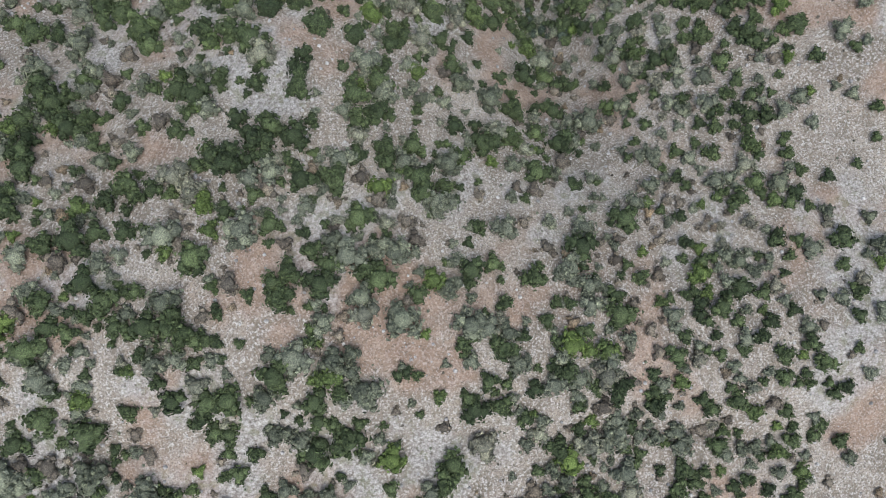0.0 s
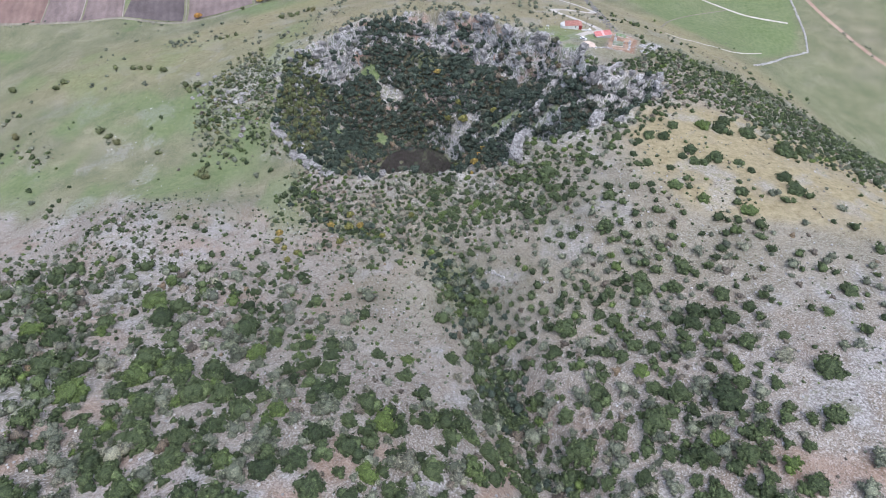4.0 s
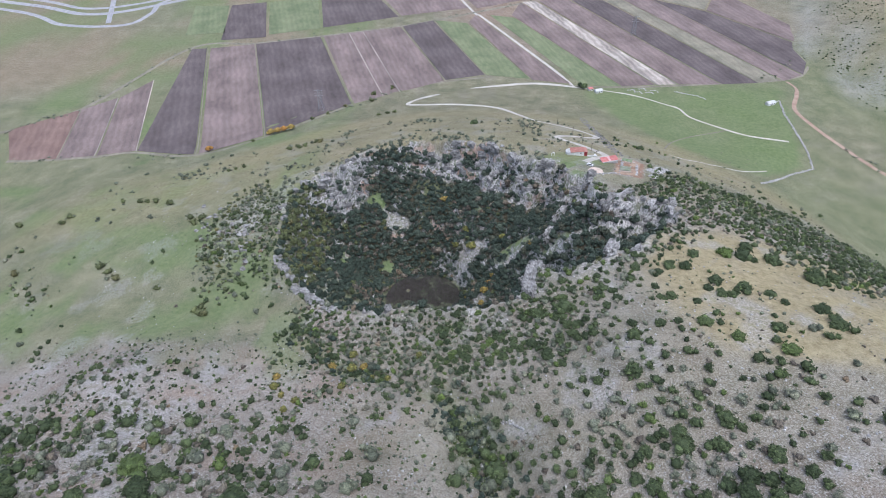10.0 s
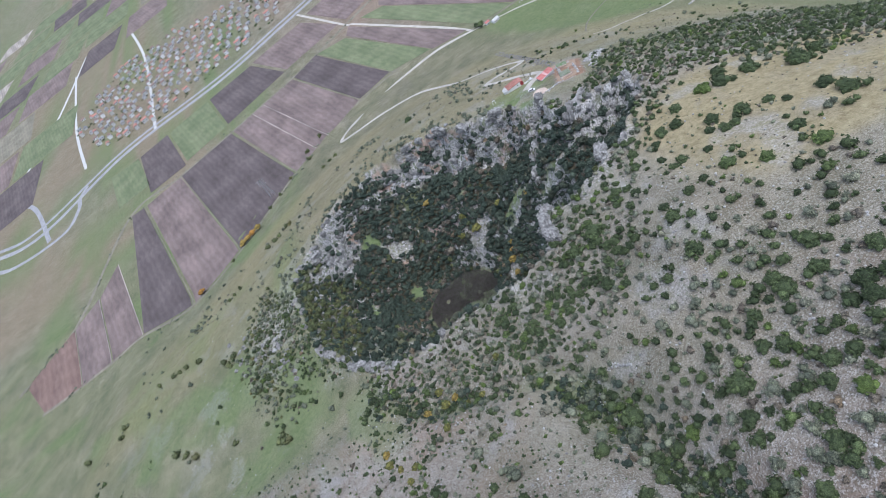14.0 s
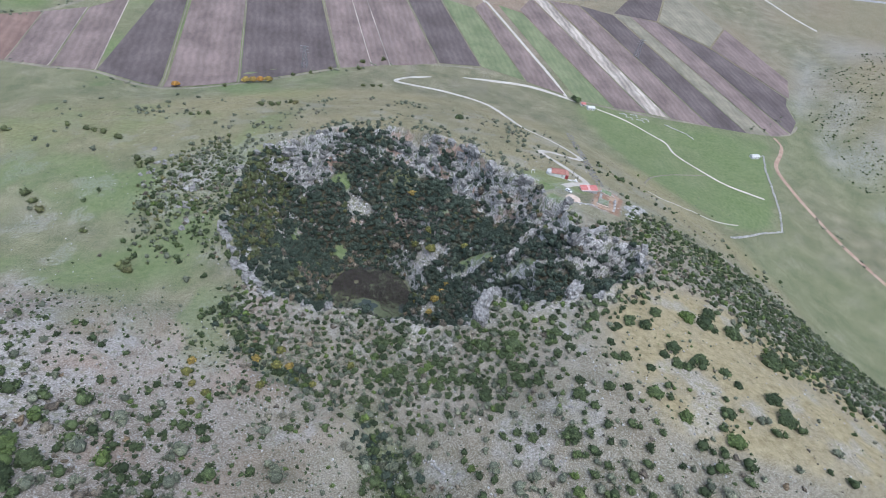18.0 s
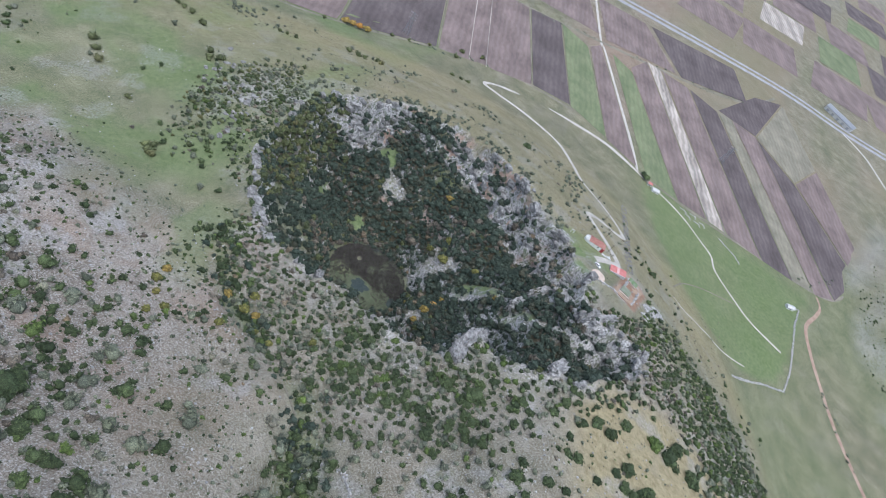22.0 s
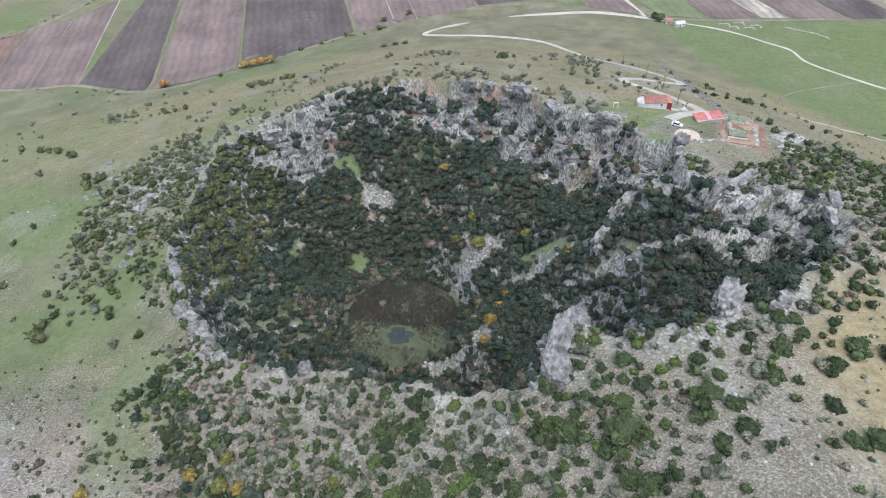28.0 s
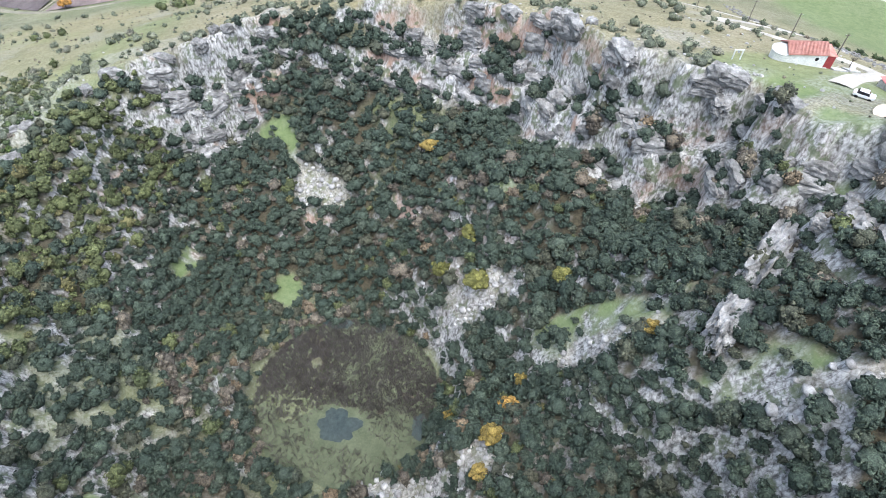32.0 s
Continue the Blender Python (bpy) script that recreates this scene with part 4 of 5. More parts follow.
for k, (x, y, rad) in enumerate(near_plot):
    ob = new("shrub", shrub_meshes[k % 8])
    ob.matrix_world = Matrix.LocRotScale((x, y, at(x, y) - 0.1), Euler((0, 0, turnip.uniform(0, 6.28))), (rad, rad, rad * turnip.uniform(0.75, 1.0)))
    kind = "large spreading" if rad > 4 else "small round" if rad < 2.3 else "dense dark"
    tagged(ob, kind + " evergreen shrub on stony ground", "shrub", "shrubs on the slope")


def woods(x, y):
    """How thick the trees stand inside the sinkhole."""
    c = zones(x, y, hill(x, y))
    s = c["s"]
    flat = np.hypot((x + 23) / 25, (y - 268) / 24)
    clear = np.clip(c["scree"] * 1.2 + c["lush"] * 1.1, 0, 1)
    wall = 0 * x
    for cx, cy, size, high in CLIFFS:
        wall = np.maximum(wall, np.exp(-((x - cx) ** 2 + (y - cy) ** 2) / (size * 0.9) ** 2) * smooth(24, 14, s) * (high > 10.5))
    thick = smooth(0.5, 3.5, s) * smooth(0.95, 1.1, flat) * (1 - clear) * (1 - 0.9 * smooth(0.2, 0.65, wall + 0.35 * fbm(x, y, 14, 2, 82))) * (1 - 0.4 * (y < 228) * (x > -38) * (x < 66))
    return np.clip(thick * (0.95 + 0.5 * fbm(x, y, 20, 2, 81)), 0, 1) * 0.6


trees = scatter(90000, (-122, 122, 180, 372), woods, 12, (1.2, 3.6), 0.36)
kinds = [turnip.random() + 0.25 * float(vnoise(b[0], b[1], 25, 91)) + 0.2 * math.exp(-(math.hypot(b[0] + 23, b[1] - 272) / 38) ** 4) for b in trees]
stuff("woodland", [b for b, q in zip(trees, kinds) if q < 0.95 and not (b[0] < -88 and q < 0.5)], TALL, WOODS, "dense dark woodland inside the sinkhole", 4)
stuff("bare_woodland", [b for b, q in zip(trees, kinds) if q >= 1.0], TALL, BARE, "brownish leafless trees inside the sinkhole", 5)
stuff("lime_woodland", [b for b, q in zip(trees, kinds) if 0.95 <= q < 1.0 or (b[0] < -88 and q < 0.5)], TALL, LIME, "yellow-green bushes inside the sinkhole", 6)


# ---- stones and rock ----
def boulder(seed, level=2, rough=0.35):
    """A jointed block of limestone, one unit across."""
    bm = bmesh.new()
    bmesh.ops.create_icosphere(bm, subdivisions=level, radius=1)
    off = Vector((seed * 3.1, seed * 1.7, seed * 0.9))
    for v in bm.verts:
        p = v.co.copy()
        big = max(abs(p.x), abs(p.y), abs(p.z))
        p = p.lerp(p / big, 0.55)
        ridge = abs(noise.noise(p * 1.7 + off)) * -1.0 + 0.35
        fine = 0.16 * noise.noise(p * 4.3 + off)
        if level > 4:
            fine += 0.09 * abs(noise.noise(p * 9.0 + off)) + 0.045 * noise.noise(p * 19.0 + off)
        v.co = p * (1 + rough * ridge + fine)
    return bm


boulder_meshes = []
for k in range(8):
    bm = boulder(k, 4 if k < 6 else 6, 0.5)
    me = bpy.data.meshes.new("rock_outcrop")
    bm.to_mesh(me)
    bm.free()
    me.materials.append(ROCK)
    boulder_meshes.append(me)
stone_rng = random.Random(9)


def outcrop(x, y, sx, sy, sz, turn=0.0, sink=0.35, label="grey limestone outcrop on the sinkhole's edge", tilt=0.0, k=None):
    ob = new("rock_outcrop", boulder_meshes[stone_rng.randrange(6) if k is None else k])
    ob.matrix_world = Matrix.LocRotScale((x, y, at(x, y) + sz * (1 - 2 * sink)), Euler((radians(tilt), 0, radians(turn))), (sx, sy, sz))
    return tagged(ob, label, "rock", "rocks round the sinkhole")


# the two rock fins at the southern rim, with bare western faces
outcrop(34.5, 200, 2.8, 6.5, 3.4, -20, 0.58, "tall pale limestone fin at the rim", k=6)
outcrop(33, 191, 3.0, 4.5, 3.1, 10, 0.55, "pale limestone buttress beside the fin", k=7)
outcrop(39, 206, 2.4, 3, 3, 30, 0.55, "pale limestone block beside the fin", k=7)
outcrop(72, 206, 2.6, 5.0, 3.6, -30, 0.5, "grey limestone fin at the rim of a bay", k=7)
# ribs of rock down the eastern wall
for x, y, sx, sy, sz, turn in ((69, 284, 3, 8, 5, -40), (62, 274, 3, 8, 5, -38), (55, 263, 2.6, 7, 4, -35), (93, 264, 2, 6, 2.5, -50), (82, 256, 2.2, 6, 3, -45), (75, 248, 2, 5, 3, -40)):
    outcrop(x, y, sx, sy, sz, turn, 0.64, "long grey limestone rib down the wooded wall", k=6 + int(x) % 2)
# broken cliff tops along the rim
rim_loop = [Vector((a, b)) for a, b in RIM]
for k, p in enumerate(rim_loop):
    q = rim_loop[(k + 1) % len(rim_loop)]
    steps = max(1, int((q - p).length / 5))
    for i in range(steps):
        c = p.lerp(q, (i + stone_rng.random()) / steps)
        weight = sum(math.exp(-((c.x - a) ** 2 + (c.y - b) ** 2) / s_ ** 2) for a, b, s_, _ in CLIFFS)
        if stone_rng.random() > (0.36 if c.y < 310 or c.x < -70 else 0.12) + 0.5 * weight:
            continue
        inward = (Vector((-15, 275)) - c).normalized()
        c = c + inward * stone_rng.uniform(-3, 3 + 6 * weight)
        r = stone_rng.uniform(0.9, 2.0) + 0.8 * weight * stone_rng.random()
        outcrop(c.x, c.y, r * stone_rng.uniform(0.8, 1.5), r, r * stone_rng.uniform(0.7, 1.3), stone_rng.uniform(0, 180), 0.5)
# crest of broken rock along the south-western rim
for k in range(3, 7):
    p, q = rim_loop[k], rim_loop[k + 1]
    along = math.degrees(math.atan2(q.y - p.y, q.x - p.x))
    for i in range(9):
        c = p.lerp(q, (i + stone_rng.random()) / 9)
        r = stone_rng.uniform(0.8, 1.7)
        outcrop(c.x + stone_rng.uniform(-2.5, 1.5), c.y + stone_rng.uniform(-2.5, 1.5), r * stone_rng.uniform(1.4, 2.4), r, r * stone_rng.uniform(0.5, 0.85), along + stone_rng.uniform(-15, 15), 0.45, "pale broken limestone along the crest of the rim")
# ledges down the cliffs
small_blocks = []
for k in range(6):
    bm = boulder(20 + k, 3, 0.55)
    me = bpy.data.meshes.new("rock_ledge")
    bm.to_mesh(me)
    bm.free()
    me.materials.append(ROCK)
    small_blocks.append(me)
ledges = 0
while ledges < 230:
    cx, cy, reach, high = stone_rng.choice(CLIFFS)
    x, y = stone_rng.gauss(cx, reach * 0.62), stone_rng.gauss(cy, reach * 0.62)
    deep = float(inside(x, y)[0])
    if not 0.5 < deep < 15 or (high < 12 and deep > 7):
        continue
    slope = math.degrees(math.atan2(float(inside(x, y + 2)[0]) - deep, float(inside(x + 2, y)[0]) - deep)) + 90
    r = stone_rng.uniform(0.9, 2.0)
    ob = new("rock_ledge", small_blocks[ledges % 6])
    ob.matrix_world = Matrix.LocRotScale((x, y, at(x, y) - 0.1 * r), Euler((stone_rng.uniform(-0.2, 0.2), stone_rng.uniform(-0.2, 0.2), radians(slope + stone_rng.uniform(-25, 25)))), (r * stone_rng.uniform(1.2, 2.4), r * 0.9, r * stone_rng.uniform(0.6, 1.25)))
    tagged(ob, "pale limestone ledge on the sinkhole's cliff", "rock", "ledges on the cliffs")
    ledges += 1
# weathered rocks on the western ridge
for k in range(46):
    t = stone_rng.random()
    x, y = -118 - 62 * t + stone_rng.uniform(-12, 12), 262 + 66 * t + stone_rng.uniform(-16, 16)
    r = stone_rng.uniform(0.6, 1.4)
    outcrop(x, y, r * 1.5, r, r * 0.7, stone_rng.uniform(0, 180), 0.5, "weathered grey rock on the western ridge")


def pebble(seed):
    bm = boulder(seed, 1, 0.3)
    v = np.array([tuple(q.co) for q in bm.verts])
    f_ = np.array([[w.index for w in q.verts] for q in bm.faces])
    bm.free()
    v[:, 2] = v[:, 2] * 0.7 + 0.25
    return v, f_


def stony(x, y):
    z = hill(x, y)
    c = zones(x, y, z)
    return np.where(c["s"] > 0, np.clip(c["scree"], 0, 1), (1 - c["grass"]) * (1 - 0.75 * c["dry"]) * smooth(15, 30, z) * (0.35 + 0.9 * smooth(-0.1, 0.4, fbm(x, y, 30, 3, 95))) + 0.5 * np.exp(-((c["s"] + 2) / 6) ** 2)) * 0.5


stones = scatter(26000, (-230, 220, -100, 380), stony, 21, (0.18, 0.5), 0.8)
stuff("loose_stones", stones, [pebble(k) for k in range(5)], RUBBLE, "pale loose stones strewn over the slopes", 7)
piles = scatter(9000, (-60, 80, 236, 340), lambda x, y: 0.7 * np.clip(zones(x, y, hill(x, y))["scree"], 0, 1) * (inside(x, y) > 4), 23, (0.35, 1.1), 0.7)
stuff("scree_boulders", piles, [pebble(k) for k in range(5)], RUBBLE, "pale boulders and scree among the trees", 14)
def sparse(x, y):
    return np.where((inside(x, y) < -4) & (hill(x, y) > 20), (0.38 - 0.24 * smooth(0, 40, x)) * smooth(215, 180, y) * (0.75 + 0.7 * fbm(x, y, 20, 2, 94)), 0)


low_scrub = scatter(15000, (-230, 130, 40, 215), sparse, 26, (0.5, 1.5), 0.8)
stuff("low_grey_scrub", low_scrub[::2], [ball(1, 90 + k, 0.7, 2, 0.3, 5) for k in range(5)], GREY, "low grey-green scrub between the stones", 20)
stuff("low_dark_scrub", low_scrub[1::2], [ball(1, 95 + k, 0.7, 2, 0.3, 5) for k in range(5)], SCRUB, "low dark scrub between the stones", 21)


def along_gully(x, y):
    return np.where((y > 25) & (inside(x, y) < -3), 0.75 * np.exp(-((x - gully_line(y) - 2) / 8) ** 2) * (0.8 + 0.8 * fbm(x, y, 15, 2, 98)), 0)


thicket = scatter(9000, (-100, 45, 20, 200), along_gully, 24, (1.2, 3.2), 0.42)
stuff("gully_thicket", thicket[::2], LIGHT, SCRUB, "dark green thicket along the gully", 16)
stuff("gully_scrub", thicket[1::2], LIGHT, WOODS, "dense dark scrub along the gully", 17)


def west_slope(x, y):
    n_ = fbm(x, y, 20, 3, 99)
    return np.where((inside(x, y) < -4) & (x < -112), 0.5 * smooth(0.1, 0.9, 1.15 - np.hypot((x + 146) / 30, (y - 300) / 62) + 0.5 * n_), 0)


ridge_scrub = scatter(5200, (-190, -110, 215, 385), west_slope, 25, (0.8, 2.4), 0.5)
stuff("ridge_scrub", ridge_scrub[::2], LIGHT, LIME, "olive-green scrub on the western ridge", 18)
stuff("ridge_bushes", ridge_scrub[1::2], LIGHT, GREY, "grey-green scrub between rocks on the western ridge", 19)
tufts = scatter(24000, (-300, 280, -100, 470), lambda x, y: np.where((inside(x, y) > 0) | (way(x, y) < 4) | (hill(x, y) < 6), 0, 0.16 + 0.2 * smooth(0, 0.4, fbm(x, y, 18, 2, 96))), 22, (0.35, 0.8), 0.8)
TINY = [ball(1, 80 + k, 0.7, 1, 0.3, 1) for k in range(5)]
stuff("tussocks", tufts[::2], TINY, GREY, "small grey-green tussocks between the stones", 8)
stuff("dwarf_scrub", tufts[1::2], TINY, BARE, "small brownish dwarf scrub between the stones", 9)


# ---- marsh at the bottom ----
def disc(name, cx, cy, rx, ry, z, material, seed, label, category, kind="structure", ragged=0.16, n=64):
    ring = [(cx, cy, z)]
    for k in range(n):
        a = 2 * math.pi * k / n
        q = 1 + ragged * noise.noise(Vector((math.cos(a) * 1.6, math.sin(a) * 1.6, seed))) + 0.5 * ragged * noise.noise(Vector((math.cos(a) * 5, math.sin(a) * 5, seed)))
        ring.append((cx + rx * q * math.cos(a), cy + ry * q * math.sin(a), z))
    ob = new(name, mesh_of(name, ring, [(0, k + 1, (k + 1) % n + 1) for k in range(n)], material))
    return tagged(ob, label, category, kind=kind)


disc("marsh", -23, 268, 27, 25, 27.25, ALGAE, 1, "grey-green marsh on the floor of the sinkhole", "marsh")
disc("water", -23, 259, 5.4, 4.2, 27.4, WATER, 2, "small open pond in the marsh", "water", ragged=0.42)
disc("water", -2, 262, 2.0, 3.4, 27.4, WATER, 3, "narrow strip of open water at the edge of the marsh", "water", ragged=0.4)
disc("water", -31, 290, 4.6, 2.0, 27.4, WATER, 5, "shallow open water behind the dead reeds", "water", ragged=0.4)
disc("water", -18, 290.5, 1.8, 2.0, 27.4, WATER, 6, "small pool behind the dead reeds", "water", ragged=0.35)


def reed_spots(n, seed):
    r, out = np.random.RandomState(seed), []
    while len(out) < n:
        x, y = r.uniform(-49, 3), r.uniform(243, 294)
        e = math.hypot((x + 23) / 25, (y - 268) / 24)
        bald = math.hypot((x + 23) / 7.5, (y - 259) / 5.4)
        thin = 1.0 - 0.72 * float(smooth(268, 261, y + 3.0 * float(vnoise(x, y, 9, 45))))
        if e < 1 and bald > 1 + 0.3 * r.rand() and r.rand() < thin and float(vnoise(x, y, 7, 44)) > -0.65:
            out.append((x, y, r.uniform(0.5, 1.1)))
    return out


def tuft(seed):
    r = random.Random(seed)
    v, f_ = [], []
    for k in range(9):
        a, d = r.uniform(0, 6.28), r.uniform(0, 0.8)
        x, y, b = d * math.cos(a), d * math.sin(a), len(v)
        t = r.uniform(0, 3.14)
        v += [(x - 0.12 * math.cos(t), y - 0.12 * math.sin(t), 0), (x + 0.12 * math.cos(t), y + 0.12 * math.sin(t), 0), (x + r.uniform(-0.3, 0.3), y + r.uniform(-0.3, 0.3), r.uniform(0.9, 1.7))]
        f_.append((b, b + 1, b + 2))
    return np.array(v), np.array(f_)


stuff("reeds", reed_spots(7400, 4), [tuft(k) for k in range(5)], REEDS, "dead brown reeds over the marsh", 10)


# ---- single trees ----
def tree(x, y, high, wide, leaf, label, seed, group="", name="tree"):
    """A trunk with limbs and a crown of clumps."""
    r = random.Random(seed)
    top = thing(name, (x, y, at(x, y)), label, "tree", group, r.uniform(0, 360))
    bm = bmesh.new()
    bmesh.ops.create_cone(bm, cap_ends=True, segments=8, radius1=0.05 * high, radius2=0.02 * high, depth=high * 0.6, matrix=Matrix.Translation((0, 0, high * 0.28)))
    part("trunk", bm, BARK, top)
    for k in range(4):
        a = k * 1.57 + r.uniform(-0.4, 0.4)
        bm = bmesh.new()
        m = Matrix.Translation((0.18 * wide * math.cos(a), 0.18 * wide * math.sin(a), high * 0.5)) @ Matrix.Rotation(a, 4, "Z") @ Matrix.Rotation(radians(48), 4, "Y")
        bmesh.ops.create_cone(bm, cap_ends=True, segments=6, radius1=0.02 * high, radius2=0.006 * high, depth=high * 0.45, matrix=m)
        part("limb", bm, BARK, top)
    vs, fs, base = [], [], 0
    for k in range(7):
        a, d = 2 * math.pi * k / 6, 0 if k == 6 else 0.3 * wide
        v, q = ball(2, seed * 10 + k, 0.9, 3, 0.32)
        s_ = wide * r.uniform(0.26, 0.36)
        vs.append(v * s_ + np.array([d * math.cos(a), d * math.sin(a), high * (0.34 + 0.16 * r.random()) + (0.2 * high if k == 6 else 0)]))
        fs.append(q + base)
        base += len(v)
    crown = new("crown", mesh_of("crown", np.concatenate(vs), np.concatenate(fs), leaf))
    crown.parent = top
    return top


LIME_NEAR = leaves("yellow_green_leaves_near", (0.12, 0.12, 0.04), (0.17, 0.165, 0.055), (0.2, 0.17, 0.06), "object")
GOLDEN = ((9, 290, 6.5, 6.5), (-1, 296, 5.5, 5), (29, 286, 5, 5), (6, 302, 5, 5))
for k, (x, y, high, wide) in enumerate(GOLDEN):
    tree(x, y, high, wide, LIME_NEAR, "olive-yellow autumn tree beside boulders in the sinkhole", 100 + k, "golden trees in the sinkhole")
for k, (x, y, high, wide) in enumerate(((-9, 332, 5, 5), (16, 251, 4, 5), (19, 259, 4, 4.5), (14, 244, 3.5, 4), (44, 266, 3.5, 3.5), (6, 262, 3.5, 3.5), (22, 266, 3, 3.5))):
    tree(x, y, high, wide, GOLD, "rust-orange autumn tree in the sinkhole", 120 + k, "orange trees in the sinkhole")
for k, (x, y) in enumerate(((-186, 515), (-180, 517), (-173, 519), (-166, 521), (-240, 487))):
    tree(x, y, 6, 7, GOLD, "orange autumn tree at the edge of the ploughed fields", 140 + k, "orange trees by the fields")
for k, (x, y, w) in enumerate(((-84, 161, 3.5), (-83, 154, 4), (-71, 144, 3.5), (-74, 138, 3), (-50, 174, 4), (-50, 167, 4.5), (-44, 166, 3.5), (-18, 166, 3), (-40, 160, 3), (-52, 152, 3.5), (-78, 148, 3), (-32, 158, 3), (-60, 170, 3.5))):
    tree(x, y, 2.6, w, GOLD if k % 6 == 0 else LIME_NEAR, "low yellow autumn bush in the gully", 160 + k, "yellow bushes in the gully", "bush")
hedges = [(-263, 367, 3), (-247, 363, 3.4), (-240, 361, 3), (-231, 358, 3.4), (-215, 350, 3.6), (-189, 323, 4), (-180, 321, 4), (-184, 316, 3.5), (-188, 403, 2.6), (-182, 403, 2.4), (-175, 404, 2.6), (-141, 428, 3.4),
          (-134, 429, 3.6), (-128, 429, 3.4), (-120, 437, 3), (-115, 433, 3), (-79, 534, 3), (-70, 538, 3), (-62, 541, 3), (-91, 583, 4), (-150, 224, 3.4), (-146, 221, 3.8), (-142, 219, 3.2), (-147, 226, 3)]
hedges += [(-237, 279, 4), (-228, 272, 3.5), (-219, 265, 4), (-185, 250, 3), (-302, 355, 4), (-305, 347, 3.5), (-90, 601, 4), (-71, 616, 4), (-351, 360, 4), (-305, 286, 4), (-118, 572, 3), (-135, 556, 3), (-150, 545, 3), (-200, 500, 3)]
stuff("hedge_scrub", hedges, LIGHT, LIME, "olive-green bushes in rows on the meadows", 11)


# ---- the chapel and what stands by it ----
def roof(bm, x0, x1, half, eave, ridge, thick=0.12):
    """A gabled roof along x, as a shell."""
    pts = [(x, s * half, eave) for x in (x0, x1) for s in (-1, 1)] + [(x0, 0, ridge), (x1, 0, ridge)]
    v = [bm.verts.new(p) for p in pts] + [bm.verts.new((a, b, c - thick)) for a, b, c in pts]
    for q in ((0, 2, 5, 4), (3, 1, 4, 5)):
        bm.faces.new([v[k] for k in q])
        bm.faces.new([v[k + 6] for k in reversed(q)])
    for a, b in ((0, 2), (2, 5), (5, 3), (3, 1), (1, 4), (4, 0)):
        bm.faces.new((v[b], v[a], v[a + 6], v[b + 6]))
    bmesh.ops.recalc_face_normals(bm, faces=bm.faces)


def chapel():
    top = thing("chapel", (79.6, 334.4, at(79.6, 332) - 0.3), "small white chapel with a red tiled roof", "chapel", turn=5)
    wall = boxed("wall", (0, 0, 0.9, 9.2, 5.2, 4.6), PLASTER, top, "white plastered wall", 0.05)
    bm = bmesh.new()
    bmesh.ops.create_cone(bm, cap_ends=True, segments=16, radius1=0.42, radius2=0.42, depth=0.14, matrix=Matrix.Translation((2.4, -2.6, 1.9)) @ Matrix.Rotation(radians(90), 4, "X"))
    part("window", bm, GLASS_DARK, wall, "small dark round window")
    bm = bmesh.new()
    bmesh.ops.create_cone(bm, cap_ends=True, segments=24, radius1=2.55, radius2=2.55, depth=4.2, matrix=Matrix.Translation((-4.6, 0, 0.7)))
    apse = part("apse", bm, PLASTER, top, "rounded white apse")
    bm = bmesh.new()
    bmesh.ops.create_cone(bm, cap_ends=True, segments=24, radius1=2.8, radius2=0.3, depth=1.3, matrix=Matrix.Translation((-4.6, 0, 3.4)))
    part("apse_roof", bm, CONCRETE, apse, "pale half-cone roof")
    bm = bmesh.new()
    roof(bm, -4.7, 4.75, 2.95, 3.15, 4.75)
    tiles = part("roof", bm, ROOF_RED, top, "faded red tiled roof")
    for k in range(30):
        for s in (-1, 1):
            bm = bmesh.new()
            m = Matrix.Translation((-4.55 + k * 0.313, s * 1.5, 4.02)) @ Matrix.Rotation(radians(-s * 28.5), 4, "X")
            bmesh.ops.create_cone(bm, cap_ends=True, segments=6, radius1=0.1, radius2=0.1, depth=3.25, matrix=m @ Matrix.Rotation(radians(90), 4, "X"))
            part("roof_tile", bm, ROOF_RED, tiles)
    porch = boxed("porch", (5.7, -0.2, 0.7, 2.0, 4.4, 3.8), PAINT_RED, top, "red painted porch", 0.03)
    bm = bmesh.new()
    v = [bm.verts.new(p) for p in ((4.65, -2.6, 2.75), (6.95, -2.6, 2.5), (6.95, 2.2, 2.9), (4.65, 2.2, 3.2), (4.65, -2.6, 2.87), (6.95, -2.6, 2.62), (6.95, 2.2, 3.02), (4.65, 2.2, 3.32))]
    for q in ((3, 2, 1, 0), (4, 5, 6, 7), (0, 1, 5, 4), (1, 2, 6, 5), (2, 3, 7, 6), (3, 0, 4, 7)):
        bm.faces.new([v[k] for k in q])
    part("porch_roof", bm, ROOF_RED, porch, "red lean-to roof")
    boxed("door", (5.9, -2.42, 1.0, 0.9, 0.06, 2.0), PAINT_RED, porch, "red wooden door")
    boxed("plinth", (0.4, 0, -0.9, 10.4, 5.5, 1.2), CONCRETE, top)


